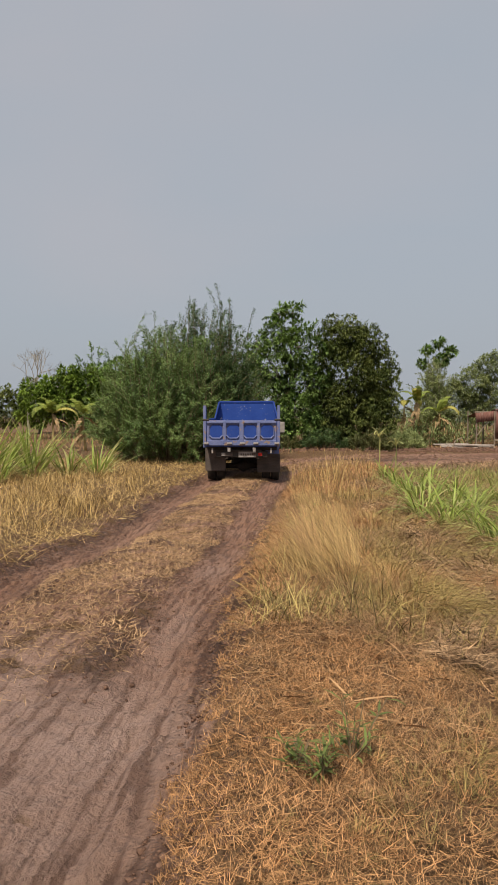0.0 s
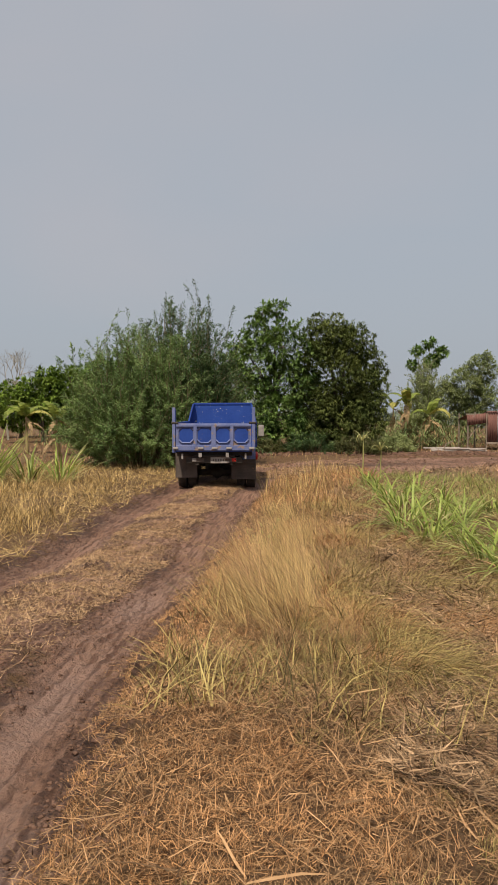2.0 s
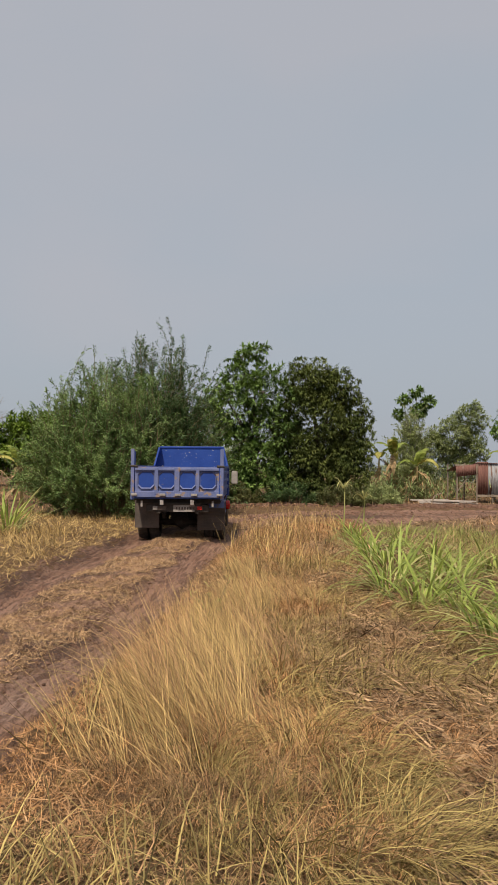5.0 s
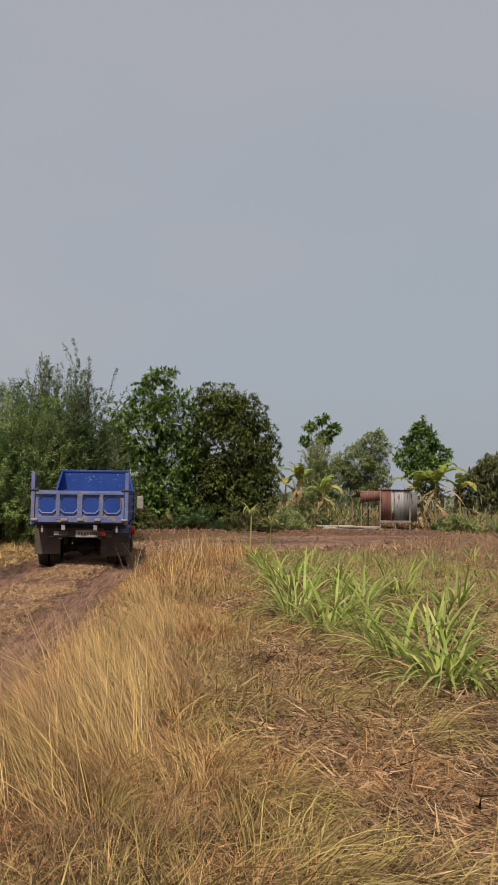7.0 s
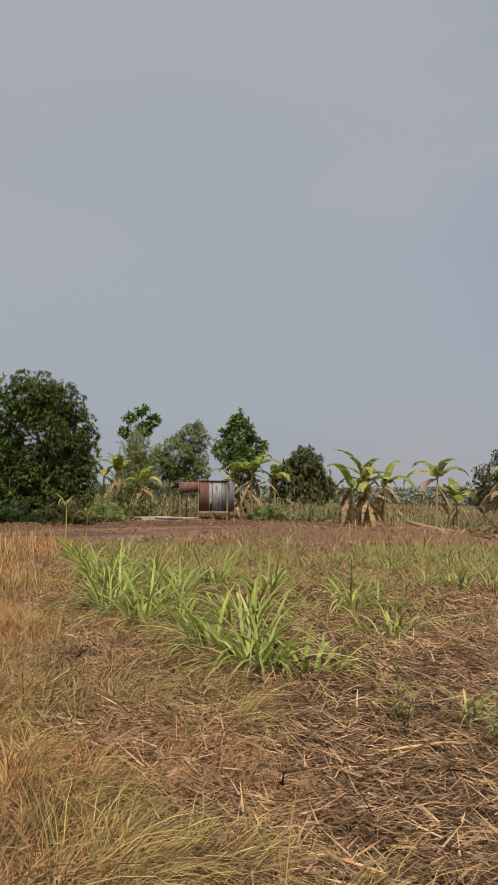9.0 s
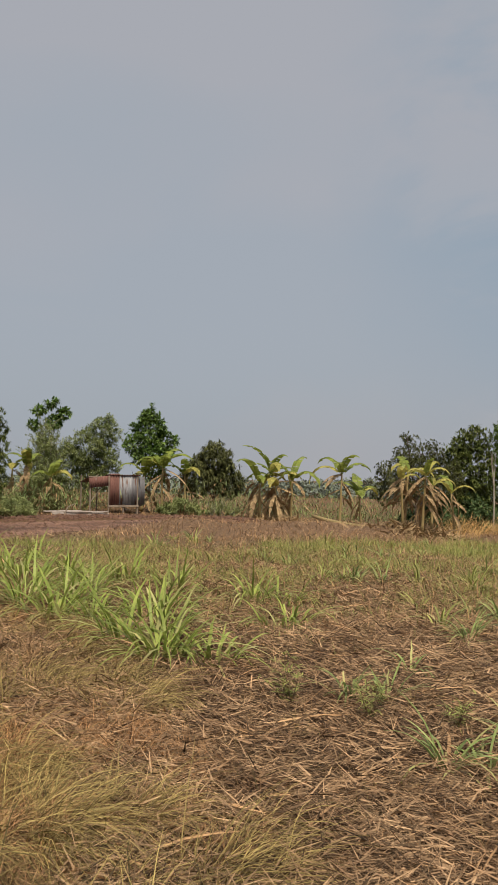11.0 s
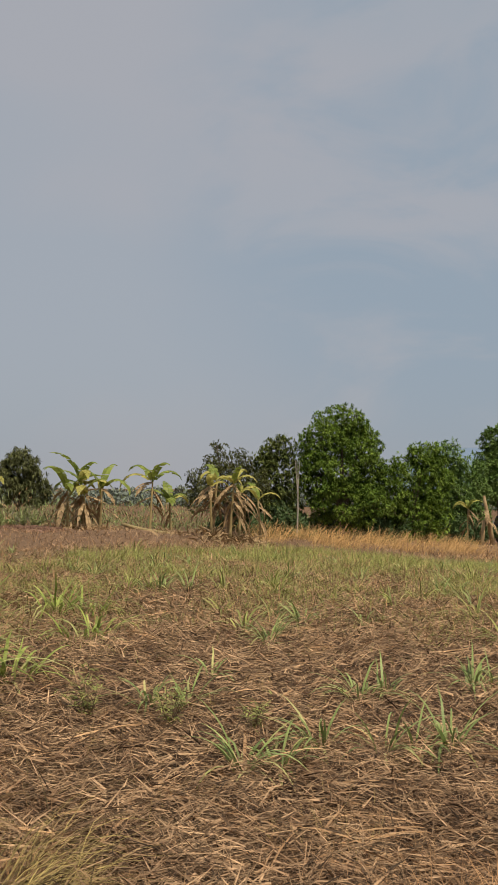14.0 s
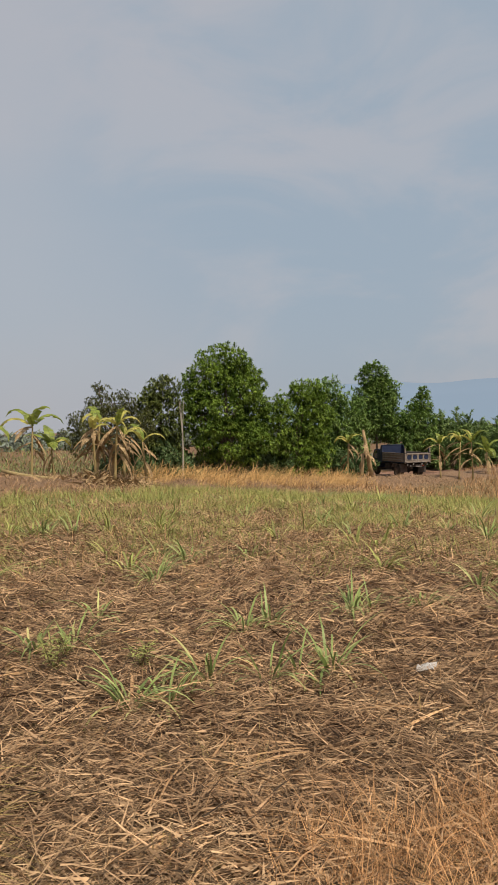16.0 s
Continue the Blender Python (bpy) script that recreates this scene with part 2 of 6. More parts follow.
# ---- mesh helpers ----
class Buf:
    """Vertices and faces gathered for one mesh."""

    def __init__(self):
        self.v, self.f, self.n = [], [], 0

    def add(self, verts, faces):
        verts = np.asarray(verts, float).reshape(-1, 3)
        self.v.append(verts)
        self.f += [tuple(i + self.n for i in face) for face in faces]
        self.n += len(verts)
        return self

    def quads(self, verts, quads):
        self.v.append(np.asarray(verts, float).reshape(-1, 3))
        self.f += (np.asarray(quads) + self.n).tolist()
        self.n += len(self.v[-1])
        return self

    def tube(self, pts, radii, sides=6, cap=True):
        pts = np.asarray(pts, float)
        ring = []
        for i, p in enumerate(pts):
            d = Vector(pts[min(i + 1, len(pts) - 1)] - pts[max(i - 1, 0)]).normalized()
            a = d.orthogonal().normalized() if i == 0 else (a - d * a.dot(d)).normalized()
            b = d.cross(a)
            r = radii[i] if hasattr(radii, "__len__") else radii
            ring += [p + r * (math.cos(u) * np.array(a) + math.sin(u) * np.array(b)) for u in np.linspace(0, 2 * math.pi, sides, endpoint=False)]
        faces = [(i * sides + j, i * sides + (j + 1) % sides, (i + 1) * sides + (j + 1) % sides, (i + 1) * sides + j)
                 for i in range(len(pts) - 1) for j in range(sides)]
        if cap:
            faces += [tuple(range(sides))[::-1], tuple(range((len(pts) - 1) * sides, len(pts) * sides))]
        return self.add(ring, faces)

    def box(self, lo, hi, bevel=0.0):
        bm = bmesh.new()
        bmesh.ops.create_cube(bm, size=1)
        lo, hi = Vector(lo), Vector(hi)
        for v in bm.verts:
            v.co = Vector([(lo[i] + hi[i]) / 2 + v.co[i] * (hi[i] - lo[i]) for i in range(3)])
        if bevel:
            bmesh.ops.bevel(bm, geom=bm.edges[:], offset=bevel, segments=2, affect="EDGES", profile=0.6)
        return self.bm(bm)

    def bm(self, bm):
        bm.verts.index_update()
        self.add([v.co[:] for v in bm.verts], [tuple(v.index for v in f.verts) for f in bm.faces])
        bm.free()
        return self

    def prism(self, outline, axis, lo, hi):
        """An outline (pairs) pushed along an axis from lo to hi; the pairs fill the other two axes in order."""
        n = len(outline)
        def at(p, w):
            q = list(p)
            q.insert(axis, w)
            return q
        verts = [at(p, lo) for p in outline] + [at(p, hi) for p in outline]
        faces = [tuple(range(n))[::-1], tuple(range(n, 2 * n))] + [(i, (i + 1) % n, n + (i + 1) % n, n + i) for i in range(n)]
        return self.add(verts, faces)

    def turned(self, profile, centre, axis="x", sides=24):
        """A ring profile of (along, radius) pairs turned about an axis through centre."""
        k = "xyz".index(axis)
        o = [i for i in range(3) if i != k]
        verts = []
        for a, r in profile:
            for u in np.linspace(0, 2 * math.pi, sides, endpoint=False):
                p = list(centre)
                p[k] += a
                p[o[0]] += r * math.cos(u)
                p[o[1]] += r * math.sin(u)
                verts.append(p)
        faces = [(i * sides + j, i * sides + (j + 1) % sides, (i + 1) * sides + (j + 1) % sides, (i + 1) * sides + j)
                 for i in range(len(profile) - 1) for j in range(sides)]
        return self.add(verts, faces)


def mesh_from(name, verts, faces, mat, smooth=False):
    me = bpy.data.meshes.new(name)
    if isinstance(faces, np.ndarray):
        me.vertices.add(len(verts))
        me.vertices.foreach_set("co", np.asarray(verts, np.float32).ravel())
        me.loops.add(faces.size)
        me.loops.foreach_set("vertex_index", faces.astype(np.int32).ravel())
        me.polygons.add(len(faces))
        me.polygons.foreach_set("loop_start", np.arange(0, faces.size, 4, dtype=np.int32))
        me.update(calc_edges=True)
    else:
        me.from_pydata(verts, [], faces)
        bm = bmesh.new()
        bm.from_mesh(me)
        bmesh.ops.recalc_face_normals(bm, faces=bm.faces)
        bm.to_mesh(me)
        bm.free()
    me.materials.append(mat)
    if smooth:
        me.shade_smooth()
    return me


def part(name, buf, mat, parent=None, label="", smooth=False):
    if isinstance(buf, Buf):
        buf = (np.concatenate(buf.v), buf.f)
    ob = new(name, mesh_from(name, *buf, mat, smooth))
    ob.parent = parent
    return tagged(ob, label)


def thing(name, at, label, category, group="", kind=""):
    ob = new(name)
    ob.matrix_basis = at
    return tagged(ob, label, category, group, kind)


def strips(rng, base, az, length, rise, droop, width, segs=3, profile=None, wobble=0.0, roll=0.0):
    """Many thin curved blades: base (n,3), heading az, length, start elevation rise and total bend droop (radians), width."""
    n = len(base)
    az, length, rise, droop, width = (np.broadcast_to(np.asarray(a, float), n) for a in (az, length, rise, droop, width))
    profile = np.array(profile if profile is not None else [1 - 0.85 * (k / segs) ** 1.5 for k in range(segs + 1)])
    p = np.array(base, float)
    tilt = rng.normal(0, roll, n) if roll else np.zeros(n)
    side = np.stack([-np.sin(az) * np.cos(tilt), np.cos(az) * np.cos(tilt), np.sin(tilt)], -1)
    rows = []
    for k in range(segs + 1):
        w = side * (width * profile[k] / 2)[:, None]
        rows.append(np.stack([p - w, p + w], 1))
        e = rise - droop * (k + 0.5) / segs
        a = az + (rng.normal(0, wobble, n) if wobble else 0)
        p = p + (length / segs)[:, None] * np.stack([np.cos(e) * np.cos(a), np.cos(e) * np.sin(a), np.sin(e)], -1)
    verts = np.stack(rows, 1).reshape(-1, 3)          # n, segs+1, 2
    k = np.arange(segs)
    quad = np.stack([2 * k, 2 * k + 1, 2 * k + 3, 2 * k + 2], -1)
    faces = (np.arange(n)[:, None, None] * (2 * segs + 2) + quad[None]).reshape(-1, 4)
    return verts, faces


def joined(*pieces):
    verts, faces, n = [], [], 0
    for v, f in pieces:
        verts.append(v)
        faces.append(f + n)
        n += len(v)
    return np.concatenate(verts), np.concatenate(faces)


# ---- the lie of the land ----
ROAD = np.array([(-0.3, -60), (-0.45, -5), (-0.6, 2), (-0.8, 4.5), (-0.94, 7), (-1.1, 10.7), (-1.25, 16), (-1.05, 20), (0.3, 23.6), (3, 26.4), (7, 28.2), (15, 29.8), (28, 31.0), (45, 33.5), (75, 38)], float)


def road_side(x, y):
    """Signed distance from the middle of the track (right of it is positive) and how far along it."""
    best = np.full(np.shape(x), 1e9)
    sign, run, gone = np.ones(np.shape(x)), np.zeros(np.shape(x)), 0.0
    for a, b in zip(ROAD[:-1], ROAD[1:]):
        ab = b - a
        L = np.hypot(*ab)
        u = np.clip(((x - a[0]) * ab[0] + (y - a[1]) * ab[1]) / L**2, 0, 1)
        dx, dy = x - a[0] - u * ab[0], y - a[1] - u * ab[1]
        d = np.hypot(dx, dy)
        near = d < best
        best = np.where(near, d, best)
        sign = np.where(near, np.where(ab[0] * dy - ab[1] * dx > 0, -1, 1), sign)
        run = np.where(near, gone + u * L, run)
        gone += L
    return best * sign, run


def wave(x, y, s, k=0.0):
    """Cheap smooth unevenness between about -1 and 1."""
    return (np.sin(x * s + 1.3 * np.sin(y * s * 0.7 + k)) + np.sin(y * s * 1.17 + 1.1 * np.sin(x * s * 0.83 + 2 + k))) / 2


def gz(x, y):
    x, y = np.asarray(x, float), np.asarray(y, float)
    fall = np.logaddexp(0, (x - 14) / 2.5) * 2.5
    z = -2.3 * (1 - np.exp(-0.13 * fall / 2.3))
    near = np.clip((10.5 - y) / 6.5, 0, 1) * np.clip((2.7 - x) / 2.0, 0, 1)
    z = z + 0.34 * near * near * (3 - 2 * near)
    d, run = road_side(x, y)
    z = z + 0.035 * wave(x, y, 0.9) + 0.018 * wave(x, y, 3.1, 1.0)
    bend = np.clip((run - 78) / 6, 0, 1)
    wide = 1.6 + 1.6 * bend
    z = z - 0.06 * np.exp(-(d / wide) ** 4)
    rut = np.exp(-((np.abs(d) - 0.82) / 0.27) ** 2)
    lane = np.exp(-(d / (1.5 + bend)) ** 6) * (np.abs(y) < 60)
    z = z + lane * (0.006 * wave(x, y, 14) + 0.009 * wave(x, y, 31, 3) + 0.005 * np.sin(d * 48 + 2 * wave(x, y, 2)) * rut)
    z = z - (0.085 - 0.02 * bend) * rut * (1 + 0.12 * wave(x, y, 9)) + 0.003 * rut * np.sin(run * 26 + 3 * d)
    z = z + 0.02 * np.exp(-((np.abs(d) - 1.3) / 0.18) ** 2) * (1 + wave(x, y, 7))
    z = z + 0.05 * np.exp(-((d - 2.3) / 0.9) ** 2) * (y < 22)
    # low bank between the field and the far stretch of the track
    bank = np.exp(-((d - 5.2) / 1.7) ** 2) * np.clip((x - 3) / 5, 0, 1) * np.clip((run - 80) / 5, 0, 1)
    return z + 0.32 * bank * (1 + 0.35 * wave(x, y, 1.7))


def on_ground(x, y):
    return np.stack([x, y, gz(x, y)], -1)


# ---- ground ----
def spaced(bands, far):
    """Coordinates through bands of (start, end, step), then growing steps out to far on both sides."""
    a = [x for lo, hi, step in bands for x in np.arange(lo, hi, step)]
    step, x = bands[-1][2], bands[-1][1]
    while x < far:
        a.append(x)
        step *= 1.22
        x += step
    step, x = bands[0][2], bands[0][0]
    while x > -far:
        step *= 1.22
        x -= step
        a.append(x)
    return np.unique(np.round(a + [far, -far], 4))


def build_ground():
    xs = spaced([(-22, -5, 0.35), (-5, -3, 0.1), (-3, 0.75, 0.032), (0.75, 8.5, 0.12), (8.5, 45, 0.35)], 3500)
    ys = spaced([(-8, 0.8, 0.35), (0.8, 7.5, 0.036), (7.5, 13, 0.07), (13, 26, 0.14), (26, 48, 0.35)], 3500)
    gx, gy = np.meshgrid(xs, ys)
    z = gz(gx, gy)
    rng = np.random.default_rng(1)
    near = (np.abs(gx - 2) < 12) & (gy < 30) & (gy > -2)
    z = z + near * rng.normal(0, 0.007, gx.shape)
    d, run = road_side(gx, gy)
    lumps = (wave(gx, gy, 5, 2) + 0.7 * wave(gx, gy, 13, 4) + rng.normal(0, 0.5, gx.shape)) > 1.05
    crumb = np.exp(-((d - 1.12) / 0.16) ** 2) + np.exp(-((d - 0.42) / 0.15) ** 2) + np.exp(-((d + 0.42) / 0.2) ** 2) + np.exp(-((d + 1.15) / 0.2) ** 2)
    crumb = np.clip(crumb * (0.7 + 0.6 * wave(gx, gy, 1.9, 2)) + 0.6 * np.exp(-(d / 0.6) ** 4) * (wave(gx, gy, 1.3, 6) > 0.25), 0, 1)
    z = z + near * lumps * (0.35 + 1.1 * crumb) * (np.abs(d) < 1.7) * rng.uniform(0, 0.042, gx.shape)
    # tyre lugs pressed into the ruts
    side = np.abs(d) - 0.82
    lug = np.sign(np.sin(run * 52 + np.sign(side) * side * 40)) * np.exp(-((np.abs(side) - 0.10) / 0.07) ** 4)
    z = z + near * 0.013 * lug * (0.6 + 0.4 * wave(gx, gy, 3, 1)) + near * 0.022 * np.exp(-(side / 0.018) ** 2)
    nx, ny = len(xs), len(ys)
    i = (np.arange(ny - 1)[:, None] * nx + np.arange(nx - 1)[None]).ravel()
    faces = np.stack([i, i + 1, i + nx + 1, i + nx], -1)
    d, run = road_side(gx, gy)
    bend = np.clip((run - 78) / 6, 0, 1)
    rut = np.exp(-((np.abs(d) - 0.82) / 0.34) ** 4)
    spill = np.exp(-((gx + 0.75) / 1.1) ** 4) * np.clip((4.6 - gy) / 2.0, 0, 1) * 0.9
    slick = np.clip(spill * 1.1 - 0.3 * crumb + 0.25 * wave(gx, gy, 2.2, 5), 0, 1) * (spill > 0.05)
    slick = np.clip(np.maximum(slick, np.exp(-((d - 0.72) / 0.14) ** 2) * np.clip((9.5 - gy) / 3, 0, 1) * (0.45 + 0.4 * wave(gx, gy, 2.6, 1))), 0, 1)
    wide = bend * np.exp(-(d / (2.7 + 0.5 * wave(gx, gy, 0.8))) ** 4)
    lane = 0.60 * np.exp(-(d / 1.45) ** 6) + 0.2 * np.exp(-((d + 1.6) / 0.7) ** 2)
    mud = np.clip(np.maximum(np.maximum(np.maximum(rut, spill), wide), lane), 0, 1)
    field = np.clip((gx - 2.6 + 0.4 * wave(gx, gy, 1.1)) / 1.2, 0, 1) * (d > 0)
    green = np.clip((np.hypot(gx - 1.5, gy - 2) - 8) / 4, 0, 1) * field * (d > 3)
    bank = np.exp(-((d - 5.8) / 2.8) ** 4) * np.clip((gx - 2) / 4, 0, 1) * np.clip((run - 80) / 4, 0, 1)
    me = mesh_from("ground", np.stack([gx, gy, z], -1).reshape(-1, 3), faces, ground_material())
    for name, a in (("mud", mud), ("field", field), ("green", green), ("bank", bank), ("crumb", crumb), ("slick", slick)):
        me.attributes.new(name, "FLOAT", "POINT").data.foreach_set("value", a.astype(np.float32).ravel())
    me.shade_smooth()
    tagged(new("ground", me), "dry straw-covered farmland with a rutted red-brown mud track", "ground", kind="structure")


def ground_material():
    m = bpy.data.materials.new("farm_ground")
    m.use_nodes = True
    nt = m.node_tree
    p = nt.nodes["Principled BSDF"]
    tc = nt.nodes.new("ShaderNodeTexCoord")

    def tex(scale, detail=6.0, rough=0.6):
        n = nt.nodes.new("ShaderNodeTexNoise")
        n.inputs["Scale"].default_value, n.inputs["Detail"].default_value, n.inputs["Roughness"].default_value = scale, detail, rough
        nt.links.new(tc.outputs["Object"], n.inputs["Vector"])
        return n.outputs["Fac"]

    def span(fac, lo, hi, a=0.0, b=1.0):
        n = nt.nodes.new("ShaderNodeMapRange")
        for k, v in (("From Min", lo), ("From Max", hi), ("To Min", a), ("To Max", b)):
            n.inputs[k].default_value = v
        nt.links.new(fac, n.inputs["Value"])
        return n.outputs["Result"]

    def mix(fac, a, b):
        n = nt.nodes.new("ShaderNodeMix")
        n.data_type = "RGBA"
        for sock, v in ((n.inputs[0], fac), (n.inputs[6], a), (n.inputs[7], b)):
            if hasattr(v, "is_output"):
                nt.links.new(v, sock)
            else:
                sock.default_value = v if isinstance(v, float) else (*v, 1)
        return n.outputs[2]

    def attr(name):
        n = nt.nodes.new("ShaderNodeAttribute")
        n.attribute_name = name
        return n.outputs["Fac"]

    def calc(op, a, b):
        n = nt.nodes.new("ShaderNodeMath")
        n.operation = op
        for sock, v in zip(n.inputs, (a, b)):
            if hasattr(v, "is_output"):
                nt.links.new(v, sock)
            else:
                sock.default_value = v
        return n.outputs[0]

    coarse, middle, fine = tex(0.5), tex(4.0), tex(45.0)
    straw = mix(span(coarse, 0.35, 0.65), (0.20, 0.11, 0.05), (0.29, 0.175, 0.085))
    straw = mix(span(fine, 0.35, 0.7), (0.085, 0.045, 0.022), straw)
    trash = mix(span(middle, 0.35, 0.65), (0.09, 0.048, 0.027), (0.18, 0.105, 0.06))
    trash = mix(span(fine, 0.35, 0.65), (0.065, 0.034, 0.02), trash)
    meadow = mix(span(middle, 0.35, 0.65), (0.19, 0.16, 0.055), (0.27, 0.22, 0.09))
    soil = mix(span(middle, 0.3, 0.7), (0.245, 0.125, 0.077), (0.37, 0.205, 0.132))
    soil = mix(span(tex(0.9), 0.45, 0.6, 0.0, 0.6), soil, (0.39, 0.235, 0.165))
    along = nt.nodes.new("ShaderNodeMapping")
    along.inputs["Scale"].default_value = (26, 1.6, 1)
    nt.links.new(tc.outputs["Object"], along.inputs["Vector"])
    streak = nt.nodes.new("ShaderNodeTexNoise")
    streak.inputs["Scale"].default_value, streak.inputs["Detail"].default_value = 1.0, 5.0
    nt.links.new(along.outputs["Vector"], streak.inputs["Vector"])
    soil = mix(span(streak.outputs["Fac"], 0.39, 0.54), (0.155, 0.077, 0.049), soil)
    broken = calc("ADD", tex(22.0, 8.0, 0.75), span(attr("crumb"), 0.0, 1.0, 0.06, -0.10))
    soil = mix(span(broken, 0.38, 0.49), (0.080, 0.040, 0.025), soil)
    soil = mix(attr("slick"), soil, mix(span(streak.outputs["Fac"], 0.36, 0.5), (0.22, 0.13, 0.095), mix(span(coarse, 0.4, 0.6), (0.36, 0.23, 0.178), (0.46, 0.31, 0.25))))
    soil = mix(span(calc("MULTIPLY", attr("crumb"), span(tex(9.0, 8.0, 0.7), 0.38, 0.56)), 0.0, 1.0, 0.0, 0.9), soil, (0.085, 0.043, 0.028))
    banked = mix(span(fine, 0.3, 0.7), (0.15, 0.083, 0.047), (0.28, 0.18, 0.105))
    col = mix(attr("field"), straw, trash)
    col = mix(span(attr("green"), 0.0, 1.0, 0.0, 0.6), col, meadow)
    col = mix(attr("bank"), col, banked)
    wet = span(calc("ADD", attr("mud"), span(middle, 0.3, 0.7, -0.28, 0.28)), 0.4, 0.6)
    col = mix(wet, col, soil)
    nt.links.new(col, p.inputs["Base Color"])
    nt.links.new(span(wet, 0.0, 1.0, 0.95, 0.68), p.inputs["Roughness"])
    p.inputs["Specular IOR Level"].default_value = 0.35
    b = nt.nodes.new("ShaderNodeBump")
    b.inputs["Strength"].default_value, b.inputs["Distance"].default_value = 1.0, 0.06
    lumpy = tex(14.0, 8.0, 0.7)
    nt.links.new(calc("ADD", calc("ADD", middle, calc("MULTIPLY", lumpy, 1.2)), calc("ADD", calc("MULTIPLY", fine, 0.5), calc("MULTIPLY", calc("MULTIPLY", streak.outputs["Fac"], wet), 0.9))), b.inputs["Height"])
    nt.links.new(b.outputs["Normal"], p.inputs["Normal"])
    return m


# ---- trees and shrubs ----
def limb_points(rng, start, end, n=7, sag=0.0, wander=0.08):
    start, end = np.asarray(start, float), np.asarray(end, float)
    u = np.linspace(0, 1, n)[:, None]
    pts = start + (end - start) * u
    L = np.linalg.norm(end - start)
    pts = pts + np.cumsum(rng.normal(0, wander * L / n, (n, 3)), 0) * (u * (1.2 - u))
    pts[:, 2] += sag * L * (u * (1 - u))[:, 0] * 4
    return pts


def shell(rng, n, lobes, inner=0.72):
    """Points in the outer shell of ellipsoid lobes (x, y, z, rx, ry, rz), and the outward direction."""
    lobes = np.array(lobes, float)
    area = lobes[:, 3] * lobes[:, 5]
    k = rng.choice(len(lobes), n, p=area / area.sum())
    d = rng.normal(0, 1, (n, 3))
    d /= np.linalg.norm(d, axis=1)[:, None]
    bump = 1 + 0.14 * np.sin(d[:, 0] * 7 + k) * np.sin(d[:, 2] * 6 + 2 * k) + rng.normal(0, 0.05, n)
    r = inner + (1.0 - inner) * rng.random(n) ** 0.6
    return lobes[k, :3] + d * lobes[k, 3:] * (r * bump)[:, None], d


def rosettes(rng, centres, out, leaves, length, width, droop=0.9, lift=0.5):
    """A spray of leaves round each twig tip."""
    n = len(centres)
    base = np.repeat(centres, leaves, 0)
    az = np.arctan2(np.repeat(out[:, 1], leaves), np.repeat(out[:, 0], leaves)) + rng.normal(0, 1.3, n * leaves)
    rise = np.repeat(np.arcsin(np.clip(out[:, 2], -1, 1)) * 0.5, leaves) + rng.normal(lift - 0.3, 0.45, n * leaves)
    return strips(rng, base, az, length * rng.uniform(0.65, 1.2, n * leaves), rise, droop * rng.uniform(0.5, 1.3, n * leaves),
                  width * rng.uniform(0.8, 1.2, n * leaves), 2, [0.35, 1.0, 0.12])


def lobed_tree(name, label, x, y, height, lobes, leaf, seed, tips=1800, leaves=8, size=(0.2, 0.06), trunk=0.16, bark=None, droop=0.9, inner=0.72, fork=0.35, sprigs=0, cluster=0):
    """A trunk with limbs into every lobe and a crown of leaf sprays. Lobes are relative to the trunk's foot."""
    rng = np.random.default_rng(seed)
    tree = thing(name, pose(x, y, float(gz(x, y)) - 0.03), label, "tree" if "tree" in name else "shrub")
    if x > 20:
        lobes = [(a, b, c * 1.12 + 0.05, d, e, f * 1.06) for a, b, c, d, e, f in lobes]
    buf = Buf()
    top = np.array([0, 0, height * fork])
    buf.tube(limb_points(rng, (0, 0, -0.05), top, 6), np.linspace(trunk, trunk * 0.7, 6), 8)
    for lx, ly, lz, rx, ry, rz in lobes:
        buf.tube(limb_points(rng, top * rng.uniform(0.6, 1.0), (lx, ly, lz), 6, 0.06), np.linspace(trunk * 0.5, trunk * 0.16, 6), 6)
        for _ in range(4):
            d = rng.normal(0, 1, 3)
            d /= np.linalg.norm(d)
            buf.tube(limb_points(rng, (lx, ly, lz), np.array((lx, ly, lz)) + d * (rx, ry, rz) * 0.85, 5), np.linspace(trunk * 0.14, 0.008, 5), 4)
    part("trunk", buf, bark or BARK, tree, smooth=True)
    if cluster:
        fine = []
        for lx, ly, lz, rx, ry, rz in lobes:
            for j in range(cluster):
                v = 1 - 2 * (j + 0.5) / cluster
                a = j * 2.4 + seed
                w = math.sqrt(1 - v * v)
                k = rng.uniform(0.26, 0.38)
                fine.append((lx + 0.74 * rx * w * math.cos(a), ly + 0.74 * ry * w * math.sin(a), lz + 0.74 * rz * v, k * rx, k * ry, k * rz * 0.9))
        c, out = shell(rng, tips, fine, 0.6)
    else:
        c, out = shell(rng, tips, lobes, inner)
    if sprigs:
        k = rng.choice(len(c), sprigs)
        c = np.concatenate([c] + [c[k] + out[k] * s for s in (0.12, 0.24, 0.36)])
        out = np.concatenate([out] + [out[k]] * 3)
    keep = c[:, 2] > 0.08
    c, out = c[keep], out[keep]
    part("crown", rosettes(rng, c, out, leaves, *size, droop), leaf, tree)
    return tree


